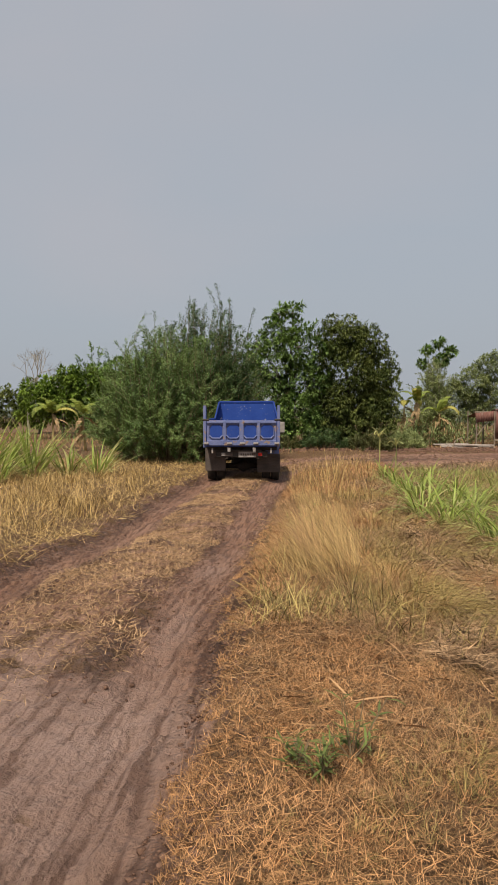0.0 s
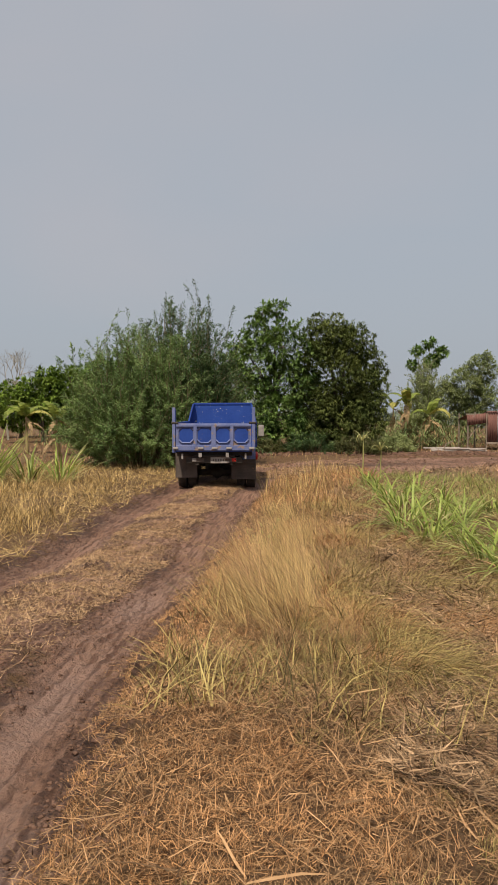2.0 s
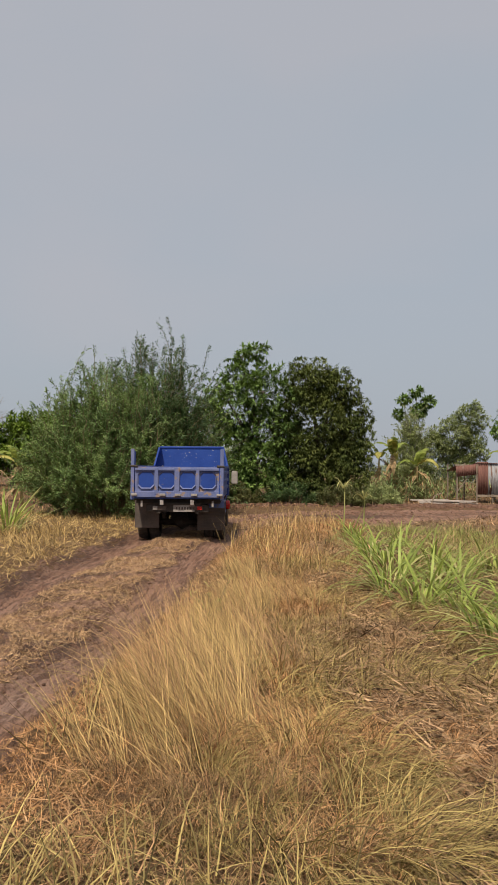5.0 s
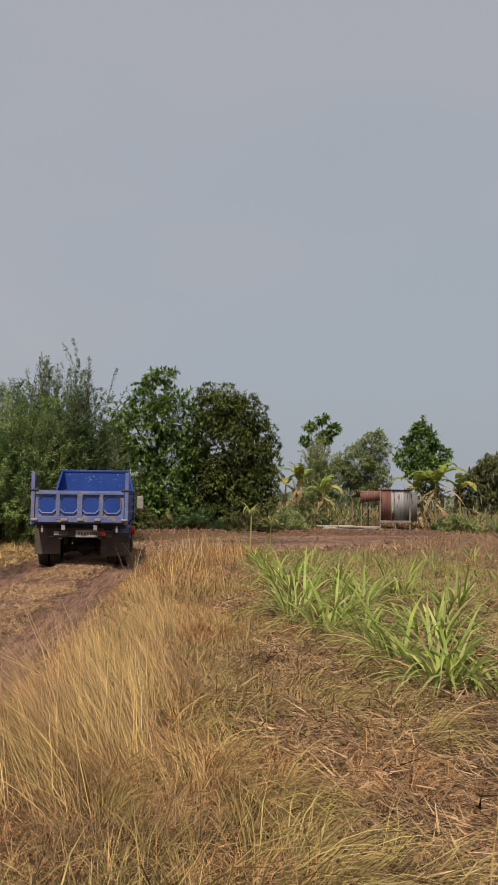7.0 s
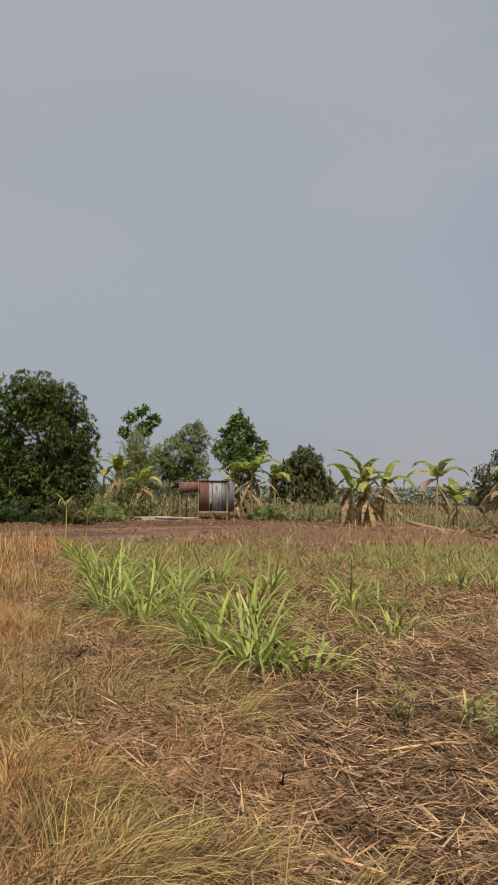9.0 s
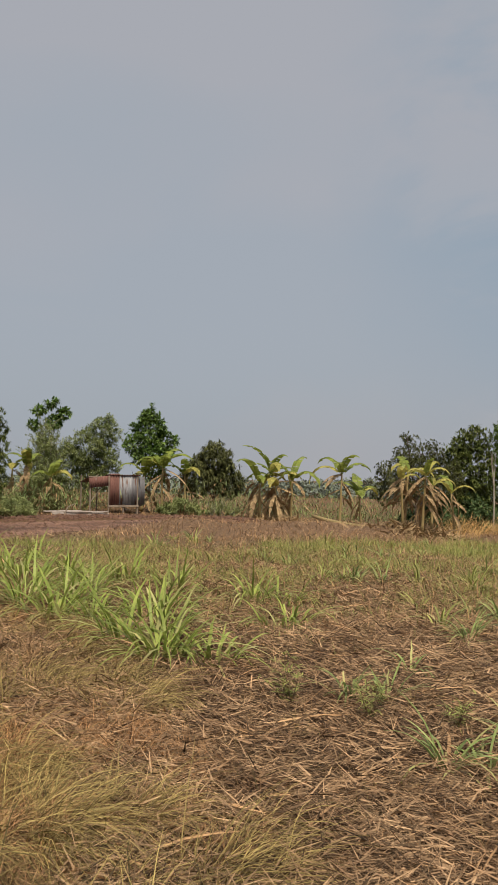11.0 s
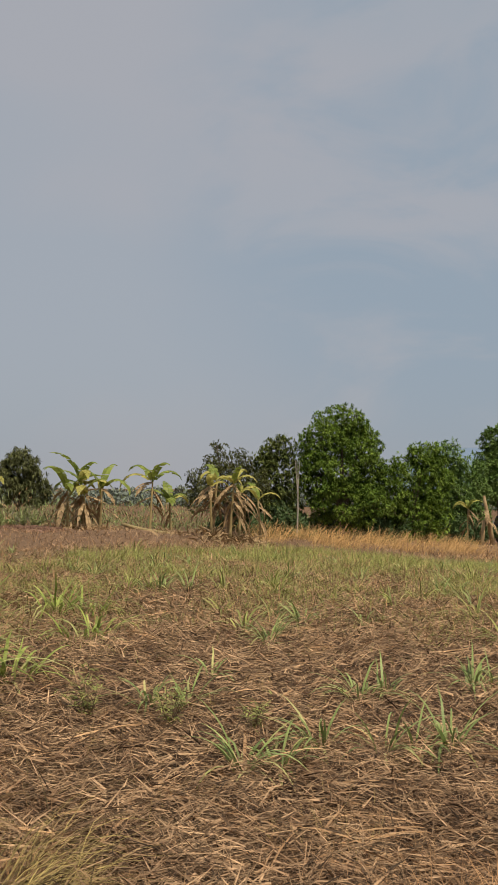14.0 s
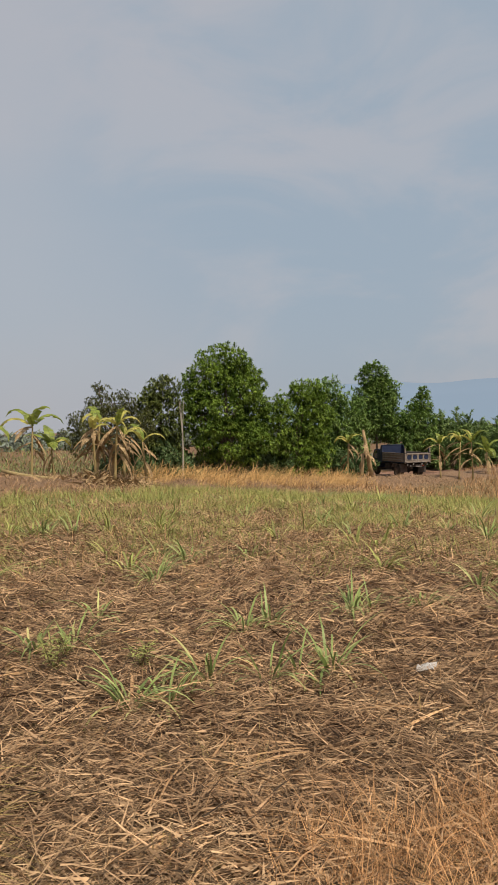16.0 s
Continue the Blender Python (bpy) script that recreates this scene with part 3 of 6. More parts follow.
def feathery_bush(name, label, x, y, shoots, leaf, seed, spread_r, height, per=150, leaflet=(0.085, 0.03), bark=None, lean=(0.0, 0.0), base_r=0.5, bunch=0.7, wisps=14):
    """A dome of arching shoots from a low base, each with side twigs lined with small leaflets; wisps stand out of the top."""
    rng = np.random.default_rng(seed)
    bush = thing(name, pose(x, y, float(gz(x, y)) - 0.03), label, "tree" if "tree" in name else "shrub")
    wood, base, way = Buf(), [], []
    def along(pts, n, lo):
        t = rng.uniform(lo, 1, n) * (len(pts) - 1)
        k = np.minimum(t.astype(int), len(pts) - 2)
        base.append(pts[k] + (pts[k + 1] - pts[k]) * (t - k)[:, None])
        way.append(pts[k + 1] - pts[k])
    for s in range(shoots):
        a = rng.uniform(0, 2 * math.pi)
        r0 = base_r * math.sqrt(rng.random())
        q = rng.random() ** bunch
        wisp = s < wisps
        top = height * math.sqrt(max(0.02, 1 - (0.97 * q) ** 2)) * rng.uniform(0.45, 0.95)
        if wisp:
            q = rng.uniform(0.1, 0.9)
            top = height * math.sqrt(1 - q * q) * rng.uniform(0.92, 1.09)
        reach = spread_r * q * rng.uniform(0.8, 1.08)
        end = np.array([math.cos(a) * reach + lean[0] * top, math.sin(a) * reach + lean[1] * top, max(top, 0.2)])
        if s % 4 == 3:
            reach, end[2] = spread_r * rng.uniform(0.55, 1.0), height * rng.uniform(0.06, 0.32)
            end[:2] = math.cos(a) * reach, math.sin(a) * reach
        out = 0.22 if wisp else 0.35
        mid = np.array([math.cos(a) * (r0 + out * reach), math.sin(a) * (r0 + out * reach), end[2] * 0.6])
        first = limb_points(rng, (math.cos(a) * r0, math.sin(a) * r0, 0), mid, 5, 0, 0.06)
        pts = np.concatenate([first, limb_points(rng, mid, end, 6, 0.09, 0.22)[1:]])
        wood.tube(pts, np.linspace(rng.uniform(0.010, 0.026), 0.003, len(pts)), 3, False)
        along(pts, per // 2, 0.12 if s % 4 == 3 else 0.3)
        for side in range(2 if wisp else 5):
            i0 = rng.integers(3, 9)
            d = end - mid
            d = d / (np.linalg.norm(d) + 1e-6) + rng.normal(0, 0.55, 3)
            sub = limb_points(rng, pts[i0], pts[i0] + d * rng.uniform(0.35, 0.9) * height * 0.17, 5, 0.1)
            sub[:, 2] = np.maximum(sub[:, 2], 0.05)
            wood.tube(sub, np.linspace(0.008, 0.003, 5), 3, False)
            along(sub, per // 4, 0.05)
    base = np.concatenate(base)
    base = base + rng.normal(0, 0.035, base.shape)
    n = len(base)
    way = np.concatenate(way)
    way /= np.linalg.norm(way, axis=1)[:, None] + 1e-9
    head = np.arctan2(way[:, 1], way[:, 0]) + rng.choice([-0.9, 0.9], n) + rng.normal(0, 0.6, n)
    climb = np.arcsin(np.clip(way[:, 2], -1, 1)) * 0.45 + rng.normal(0, 0.5, n)
    part("trunk", wood, bark or TWIG, bush)
    part("crown", strips(rng, base, head, leaflet[0] * rng.uniform(0.6, 1.4, n), climb, 0.0,
                         leaflet[1] * rng.uniform(0.7, 1.3, n), 1, [1, 0.5], roll=0.7), leaf, bush)
    return bush


def banana_leaf(rng, az, length, rise, droop, width, torn=0.25):
    """Midrib and two rows of torn blade pieces that sag to either side."""
    n = 13
    p, rib = np.zeros(3), []
    for k in range(n):
        rib.append(p.copy())
        e = rise - droop * (k / (n - 1)) ** 1.3
        p = p + length / (n - 1) * np.array([math.cos(e) * math.cos(az), math.cos(e) * math.sin(az), math.sin(e)])
    side = np.array([-math.sin(az), math.cos(az), 0])
    verts, quads = [], []
    for s in (-1, 1):
        for k in range(1, n - 1):
            w0 = width / 2 * math.sin(math.pi * min(1, 0.12 + k / n)) ** 0.6
            w1 = width / 2 * math.sin(math.pi * min(1, 0.12 + (k + 1) / n)) ** 0.6 if k < n - 2 else w0 * 0.3
            gap = rng.uniform(0, torn) if rng.random() < 0.55 else 0
            sag = rng.uniform(0.1, 0.55)
            a, b = rib[k], rib[k + 1] - (rib[k + 1] - rib[k]) * gap
            out = lambda w: s * side * w * math.cos(sag) - np.array([0, 0, w * math.sin(sag)])
            i = len(verts)
            fwd = (rib[k + 1] - rib[k]) * 0.5
            verts += [a, b, b + out(w1) + fwd * (1 - gap), a + out(w0) + fwd * 0.6]
            quads.append((i, i + 1, i + 2, i + 3))
    return np.array(rib), np.array(verts), quads


def banana_plant(label, x, y, height, seed, green=5, yellow=1, dead=4, leaf_length=1.5, lean=0.0, stem_r=0.068, group="banana plants", slim=1.0):
    rng = np.random.default_rng(seed)
    plant = thing("banana_plant", pose(x, y, float(gz(x, y)) - 0.03), label, "banana plant", group)
    top = np.array([lean * math.cos(seed * 1.7), lean * math.sin(seed * 1.7), height * rng.uniform(0.62, 0.74) / slim**0.35])
    pts = limb_points(rng, (0, 0, 0), top, 8, 0, 0.03)
    part("stem", Buf().tube(pts, np.linspace(stem_r * slim**0.5, stem_r * 0.5 * slim**0.5, 8), 10), STEM, plant, "yellowish sheathed stem", smooth=True)
    def leaf_part(mat, a, L, rise, droop, w, torn, name, start):
        rib, v, q = banana_leaf(rng, a, L, rise, droop, w, torn)
        b = Buf().quads(v + start, q)
        b.tube(rib + start, np.linspace(0.02, 0.005, len(rib)), 4)
        part(name, b, mat, plant)
    a0 = rng.uniform(0, 6.28)
    for k in range(green + yellow):
        a = a0 + k * 2.4 + rng.normal(0, 0.35)
        young = k / max(1, green + yellow - 1)
        leaf_part(BANANA if k < green else BANANA_YELLOW, a, leaf_length * rng.uniform(0.8, 1.25), 1.4 - 0.55 * young + rng.normal(0, 0.15), rng.uniform(1.5, 2.2) + 0.5 * young,
                  rng.uniform(0.36, 0.5) * slim, 0.25, "leaf", pts[-1])
    for k in range(dead):
        leaf_part(DEAD_LEAF, rng.uniform(0, 6.28), leaf_length * rng.uniform(0.6, 1.1), rng.uniform(-0.9, 0.1), rng.uniform(0.7, 1.2), rng.uniform(0.16, 0.32) * slim, 0.6, "dead_leaf", pts[-1 - k % 4])
    return plant


def cane_clump(label, x, y, seed, leaves=26, length=0.95, mat=None, pale=0.3, radius=0.16, group="sugar cane clumps", wide=0.034, stalk=0.0, bend=(0.7, 2.6)):
    rng = np.random.default_rng(seed)
    clump = thing("sugar_cane_clump", pose(x, y, float(gz(x, y)) - 0.01), label, "sugar cane", group)
    def fan(n, m, name, lo, hi, base_z=0.0):
        a = rng.uniform(0, 2 * math.pi, n)
        r = radius * np.sqrt(rng.random(n))
        base = np.stack([r * np.cos(a), r * np.sin(a), np.full(n, base_z)], -1)
        part(name, strips(rng, base, a + rng.normal(0, 0.5, n), length * rng.uniform(0.55, 1.1, n), rng.uniform(lo, hi, n), rng.uniform(*bend, n),
                          wide * rng.uniform(0.6, 1.2, n), 6, [0.55, 0.9, 1, 0.95, 0.75, 0.45, 0.08], 0.05), m, clump)
    if stalk:
        part("stalk", Buf().tube(limb_points(rng, (0, 0, 0), (0.02, 0.03, stalk), 5), [0.016, 0.015, 0.014, 0.013, 0.01], 6), CANE_PALE, clump)
    fan(leaves, mat or CANE, "leaves", 0.85, 1.5, stalk)
    if pale:
        fan(max(2, int(leaves * pale)), CANE_PALE, "pale_leaves", 0.5, 1.2, stalk)
        fan(max(2, int(leaves * pale * 0.8)), STRAW, "dry_leaves", 0.0, 0.7, 0.02)
    return clump


build_ground()

# ridge on the skyline, its haze put in as colour and glow
def build_ridge():
    rng = np.random.default_rng(5)
    az = np.radians(np.linspace(34, 120, 140))
    R = 3000.0
    top = 166 + 10 * np.sin(az * 5 + 1.0) + 6 * np.sin(az * 23) + 3 * np.sin(az * 61)
    top *= np.clip((np.degrees(az) - 42) / 8, 0.0, 1) ** 0.8
    verts, faces = [], []
    for k, (a, h) in enumerate(zip(az, top)):
        for r, z in ((R - 500, -4), (R - 180, h * 0.62), (R, h), (R + 300, -4)):
            verts.append((math.sin(a) * r, math.cos(a) * r, z))
    for k in range(len(az) - 1):
        for j in range(3):
            faces.append((4 * k + j, 4 * k + 4 + j, 4 * k + 5 + j, 4 * k + 1 + j))
    m = bpy.data.materials.new("haze_glow_ridge")
    m.use_nodes = True
    p = m.node_tree.nodes["Principled BSDF"]
    # blue-grey emission stands in for the haze in front of the ridge
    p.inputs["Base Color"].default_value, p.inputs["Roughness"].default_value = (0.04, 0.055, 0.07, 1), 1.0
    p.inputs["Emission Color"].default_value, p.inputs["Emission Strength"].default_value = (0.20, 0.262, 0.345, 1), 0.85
    tagged(part("backdrop", (np.array(verts), faces), m, smooth=True), "long ridge, blue-grey haze painted in as a faint glow", "hill", kind="structure")


build_ridge()

# far belts of trees
def far_woods():
    """Uneven belts of distant trees, each a heap of leaf clumps."""
    rng = np.random.default_rng(9)
    pieces = []
    for R, low, high, step, leaf in ((175.0, -0.8, 0.9, 0.5, 0.6), (235.0, -0.4, 1.5, 0.5, 0.8), (320.0, 0.2, 2.6, 0.5, 1.1)):
        az = np.radians(np.arange(-40, 76, step))
        az = az + rng.normal(0, 0.004, len(az))
        r = R * rng.uniform(0.94, 1.06, len(az))
        x, y = r * np.sin(az), r * np.cos(az)
        g = gz(x, y)
        top = low + (high - low) * rng.random(len(az)) ** 1.6
        wide = rng.uniform(0.7, 1.5, len(az)) * R * 0.0085
        per = 110
        k = np.repeat(np.arange(len(az)), per)
        d = rng.normal(0, 1, (len(k), 3))
        d /= np.linalg.norm(d, axis=1)[:, None]
        tall = (top - g)[k]
        v = np.stack([x[k] + d[:, 0] * wide[k], y[k] + d[:, 1] * wide[k], g[k] + tall * (0.45 + 0.5 * d[:, 2])], -1)
        n = len(k)
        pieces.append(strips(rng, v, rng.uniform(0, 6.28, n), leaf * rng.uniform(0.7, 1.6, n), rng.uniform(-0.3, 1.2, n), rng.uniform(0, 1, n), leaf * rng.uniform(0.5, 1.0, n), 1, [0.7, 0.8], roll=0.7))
    tagged(part("far_woods", joined(*pieces), HAZE_TINTED_LEAF), "belt of distant trees on the plain, greyed with painted haze", "trees", kind="stuff")


far_woods()

# trees along the left of the track
feathery_bush("feathery_bush", "large feathery green bush with arching shoots beside the track", -4.55, 25.0, 320, FEATHER, 11, 2.8, 4.45, per=290, leaflet=(0.08, 0.021), base_r=1.3, wisps=80)
feathery_bush("feathery_tree", "darker feathery tree with tall upright shoots beside the track", -3.45, 26.8, 270, FEATHER_DARK, 12, 2.4, 5.4, per=290, leaflet=(0.08, 0.022), base_r=0.9, wisps=75)
lobed_tree("leafy_tree", "light green broad-leaved tree beside the track", -0.9, 33.0, 5.9,
           [(-0.7, 0, 3.6, 1.1, 0.9, 1.0), (0.4, -0.2, 4.4, 1.15, 0.9, 1.0), (-0.3, 0.1, 5.1, 0.9, 0.7, 0.6), (-1.4, 0.1, 4.5, 0.6, 0.6, 0.6), (0.7, 0, 2.9, 1.1, 0.9, 0.9), (-0.8, 0, 2.2, 1.0, 0.9, 1.0),
            (0.2, -0.3, 1.6, 1.2, 0.9, 0.9), (0.1, 0, 6.0, 0.5, 0.4, 0.3), (-0.5, 0, 5.8, 0.3, 0.3, 0.3), (-1.9, 0.1, 3.7, 0.6, 0.6, 0.5), (-1.5, 0, 3.0, 0.8, 0.7, 0.7), (0.5, -0.4, 0.8, 1.1, 0.8, 0.9), (-0.7, -0.4, 0.9, 1.0, 0.8, 1.0)], LEAFY, 21, tips=3300, leaves=9, size=(0.20, 0.065), trunk=0.12, inner=0.5, sprigs=60)
lobed_tree("mango_tree", "dense dark rounded mango tree", 1.75, 34.0, 6.0,
           [(-0.1, 0, 3.1, 1.95, 1.9, 2.35), (-0.5, 0, 4.85, 1.25, 1.3, 1.05), (0.4, -0.2, 4.55, 1.15, 1.2, 1.0), (1.05, 0, 3.0, 1.1, 1.2, 1.35), (0.1, -0.5, 1.3, 1.9, 1.5, 1.25), (-1.1, -0.3, 2.0, 1.2, 1.3, 1.7), (1.15, -0.2, 1.7, 1.0, 1.1, 1.2)],
           MANGO, 22, cluster=15, tips=8500, leaves=9, size=(0.17, 0.045), trunk=0.2, inner=0.7, droop=1.2)

# behind and beside the shed
lobed_tree("bare_topped_tree", "thin half-bare tree with a leafy tuft on top", 6.7, 44.2, 5.6,
           [(-0.5, 0, 5.1, 0.4, 0.4, 0.2), (0.2, 0, 5.5, 0.4, 0.4, 0.2), (0.8, 0, 5.0, 0.4, 0.4, 0.25), (-0.7, 0, 4.3, 0.3, 0.4, 0.2), (0.3, 0, 4.5, 0.5, 0.4, 0.3)], LEAFY, 31, tips=230, leaves=8, size=(0.26, 0.10), trunk=0.07, bark=PALE_BARK, fork=0.55, inner=0.3)
feathery_bush("dry_shrub", "straggly pale half-bare shrub", 6.6, 43.6, 120, WILLOWY, 32, 1.5, 4.6, per=150, bark=PALE_BARK, leaflet=(0.10, 0.035), wisps=6)
lobed_tree("grey_green_tree", "airy grey-green tree with fine leaves behind the plank pile", 8.8, 43.8, 5.0,
           [(0, 0, 3.0, 1.5, 1.3, 1.2), (0.7, 0, 4.0, 1.0, 0.9, 0.8), (-0.8, 0, 2.6, 0.9, 0.9, 0.9), (0.9, 0, 2.4, 0.9, 0.9, 1.0), (0.2, 0, 1.6, 1.1, 0.9, 0.9), (1.1, 0, 4.7, 0.35, 0.35, 0.35)], WILLOWY, 33, cluster=12, tips=4600, leaves=8, size=(0.15, 0.035), trunk=0.08, bark=PALE_BARK, inner=0.4, sprigs=150)
lobed_tree("papaya_like_tree", "slender tree with a round bright green crown behind the shed", 10.75, 38.3, 4.8,
           [(0, 0, 4.0, 0.7, 0.7, 0.7), (-0.6, 0, 3.2, 0.7, 0.7, 0.5), (0.7, 0, 3.3, 0.7, 0.7, 0.5), (0.1, -0.2, 2.7, 0.9, 0.8, 0.45), (-0.1, 0, 4.5, 0.4, 0.4, 0.35), (0.2, 0, 2.0, 0.6, 0.6, 0.4)],
           LEAFY, 34, tips=800, leaves=9, size=(0.22, 0.085), trunk=0.07, bark=PALE_BARK, inner=0.45, sprigs=40)
lobed_tree("young_mango_tree", "small drooping-leaved mango tree by the track", 13.9, 38.0, 3.3,
           [(0, 0, 2.5, 1.1, 0.9, 0.85), (-0.8, 0, 1.8, 0.9, 0.8, 0.9), (0.7, 0, 1.7, 0.9, 0.8, 0.9), (0, 0, 3.2, 0.5, 0.45, 0.4)], OLIVE_LEAF, 35, cluster=12, tips=1250, leaves=9, size=(0.26, 0.055), trunk=0.07, droop=1.7, inner=0.5)
feathery_bush("roadside_scrub", "low dry grey scrub", 13.6, 36.2, 40, WILLOWY, 36, 1.0, 1.0, per=60, bark=PALE_BARK, leaflet=(0.08, 0.02))
feathery_bush("roadside_scrub", "low dry grey scrub", 16.0, 37.4, 40, OLIVE_LEAF, 37, 1.3, 1.6, per=60, bark=PALE_BARK, leaflet=(0.08, 0.02))

for x, y, s, r, h, m, lab in ((-1.6, 31.6, 136, 1.1, 1.0, OLIVE_LEAF, "low olive undergrowth at the foot of a tree"), (0.6, 31.9, 137, 1.2, 0.9, FEATHER_DARK, "low dark undergrowth at the foot of a mango tree"),
                              (2.6, 31.8, 138, 1.3, 0.8, OLIVE_LEAF, "low olive undergrowth at the foot of a mango tree"), (4.0, 33.0, 139, 1.0, 0.9, WILLOWY, "low dry grey scrub beside a mango tree"),
                              (5.3, 37.4, 140, 1.2, 1.1, OLIVE_LEAF, "low olive scrub beneath banana plants"), (11.6, 36.0, 141, 1.2, 0.8, WILLOWY, "low dry grey scrub beside the shed")):
    feathery_bush("undergrowth", lab, x, y, 60, m, s, r, h, per=90, leaflet=(0.09, 0.03), base_r=0.7, wisps=3)

# trees at the eastern end
lobed_tree("olive_tree", "olive-brown rounded tree behind banana plants", 23.3, 34.6, 4.3,
           [(0, 0, 2.5, 2.2, 1.3, 1.3), (0.2, 0, 3.4, 1.4, 1.0, 0.8), (-1.5, 0, 2.0, 1.2, 1.0, 1.0), (1.6, 0, 2.3, 1.2, 1.0, 1.1), (-0.6, 0, 4.1, 0.3, 0.25, 0.25)], OLIVE_LEAF, 41, cluster=14, tips=2600, leaves=8, size=(0.15, 0.05), trunk=0.13, inner=0.5)
lobed_tree("dark_tree", "dark green tree beside a great mango tree", 27.3, 35.7, 5.2,
           [(0, 0, 3.0, 1.5, 1.3, 1.6), (0.2, 0, 4.3, 1.0, 1.0, 0.9), (-0.8, 0, 3.6, 0.8, 0.8, 0.9), (0.3, 0, 1.5, 1.5, 1.2, 1.1)], MANGO, 42, cluster=14, tips=1900, leaves=8, size=(0.24, 0.07), trunk=0.15, inner=0.55)
lobed_tree("great_mango_tree", "great bright green mango tree with a domed crown", 31.6, 35.0, 7.6,
           [(-0.2, 0, 4.1, 2.9, 2.3, 2.2), (-0.2, 0, 6.1, 1.7, 1.5, 1.0), (-1.7, 0, 5.0, 1.4, 1.3, 1.3), (1.3, 0, 5.0, 1.4, 1.3, 1.2), (1.9, 0, 3.3, 1.3, 1.4, 1.6), (-2.2, -0.3, 3.3, 1.5, 1.4, 1.6), (-0.2, -0.6, 2.0, 2.9, 1.9, 1.5)],
           MANGO_FRESH, 43, cluster=15, tips=7200, leaves=9, size=(0.21, 0.066), trunk=0.26, inner=0.68, droop=1.2)
lobed_tree("mango_tree", "mid-sized fresh green mango tree", 36.6, 34.2, 5.6,
           [(0, 0, 3.2, 2.0, 1.7, 2.0), (-1.9, 0, 2.8, 1.4, 1.2, 1.9), (1.5, 0, 3.2, 1.5, 1.2, 1.8), (1.0, 0, 4.7, 1.5, 1.1, 0.9), (0.2, -0.3, 1.3, 2.4, 1.4, 1.3)], MANGO_FRESH, 44, cluster=15, tips=3400, leaves=8, size=(0.26, 0.075), trunk=0.18, inner=0.6)
lobed_tree("leafy_tree", "deep green tree between two mango trees", 40.4, 35.4, 6.2,
           [(0, 0, 3.0, 2.1, 1.4, 2.2), (0.5, 0, 5.0, 1.6, 1.1, 1.0), (-0.6, 0, 1.3, 1.9, 1.2, 1.2), (1.6, 0, 2.6, 1.4, 1.2, 2.0), (3.0, 0.3, 3.2, 1.7, 1.2, 2.2), (3.4, 0.4, 1.4, 1.8, 1.2, 1.4)], LEAFY, 49, cluster=14, tips=3200, leaves=8, size=(0.28, 0.085), trunk=0.15, inner=0.55)
lobed_tree("teak_tree", "tall slender light green tree beside the parked truck", 50.6, 38.6, 7.4,
           [(0, 0, 4.6, 2.2, 1.4, 1.9), (-0.3, 0, 6.5, 1.4, 1.0, 1.0), (1.1, 0, 5.3, 1.4, 1.1, 1.3), (-1.4, 0, 3.8, 1.6, 1.1, 1.5), (0.8, 0, 3.2, 2.0, 1.2, 1.3)], LEAFY, 45, tips=3200, leaves=9, size=(0.28, 0.10), trunk=0.10, inner=0.45, fork=0.4, sprigs=60)
lobed_tree("leafy_tree", "green tree in the row behind the parked truck", 53.8, 36.9, 6.2,
           [(0, 0, 2.8, 2.0, 1.4, 2.0), (0.5, 0, 4.6, 0.9, 0.8, 0.9), (0.8, 0, 5.5, 0.45, 0.4, 0.4), (-1.8, 0, 2.4, 1.7, 1.2, 1.8)], LEAFY, 46, tips=2200, leaves=8, size=(0.28, 0.10), trunk=0.12, inner=0.5)
feathery_bush("feathery_tree", "spreading feathery green tree at the end of the track", 58.0, 36.6, 190, FEATHER, 47, 4.4, 5.0, per=220, leaflet=(0.17, 0.06), base_r=1.6, wisps=6)
feathery_bush("feathery_tree", "spreading feathery green tree at the end of the track", 62.5, 34.0, 170, FEATHER, 48, 4.5, 4.4, per=220, leaflet=(0.17, 0.06), base_r=1.6, wisps=5)
feathery_bush("dark_thicket", "dark leafy thicket beneath the tree row", 33.8, 36.6, 110, FEATHER_DARK, 56, 3.5, 2.4, per=150, leaflet=(0.18, 0.07), base_r=2.2, wisps=4)
feathery_bush("dark_thicket", "dark leafy thicket beneath the tree row", 42.0, 36.2, 110, FEATHER_DARK, 57, 3.5, 2.6, per=150, leaflet=(0.18, 0.07), base_r=2.2, wisps=4)
feathery_bush("dark_thicket", "dark leafy thicket beneath the tree row", 26.4, 35.8, 110, FEATHER_DARK, 58, 3.0, 2.3, per=150, leaflet=(0.16, 0.06), base_r=2.2, wisps=4)

# trees beyond the left-hand field
lobed_tree("broad_tree", "yellow-green broad-leaved tree across the dry field", -14.6, 43.0, 4.3,
           [(0, 0, 2.4, 1.8, 1.5, 1.5), (1.4, 0, 2.9, 1.3, 1.2, 1.4), (-1.5, 0, 2.2, 1.4, 1.2, 1.4), (0.4, 0, 3.6, 0.9, 0.9, 0.7)], MANGO_FRESH, 51, cluster=12, tips=1500, leaves=8, size=(0.3, 0.10), trunk=0.12, inner=0.5)
feathery_bush("feathery_tree", "feathery tree across the dry field", -13.8, 48.0, 130, FEATHER, 52, 3.0, 5.4, per=150, leaflet=(0.17, 0.06), base_r=0.7)
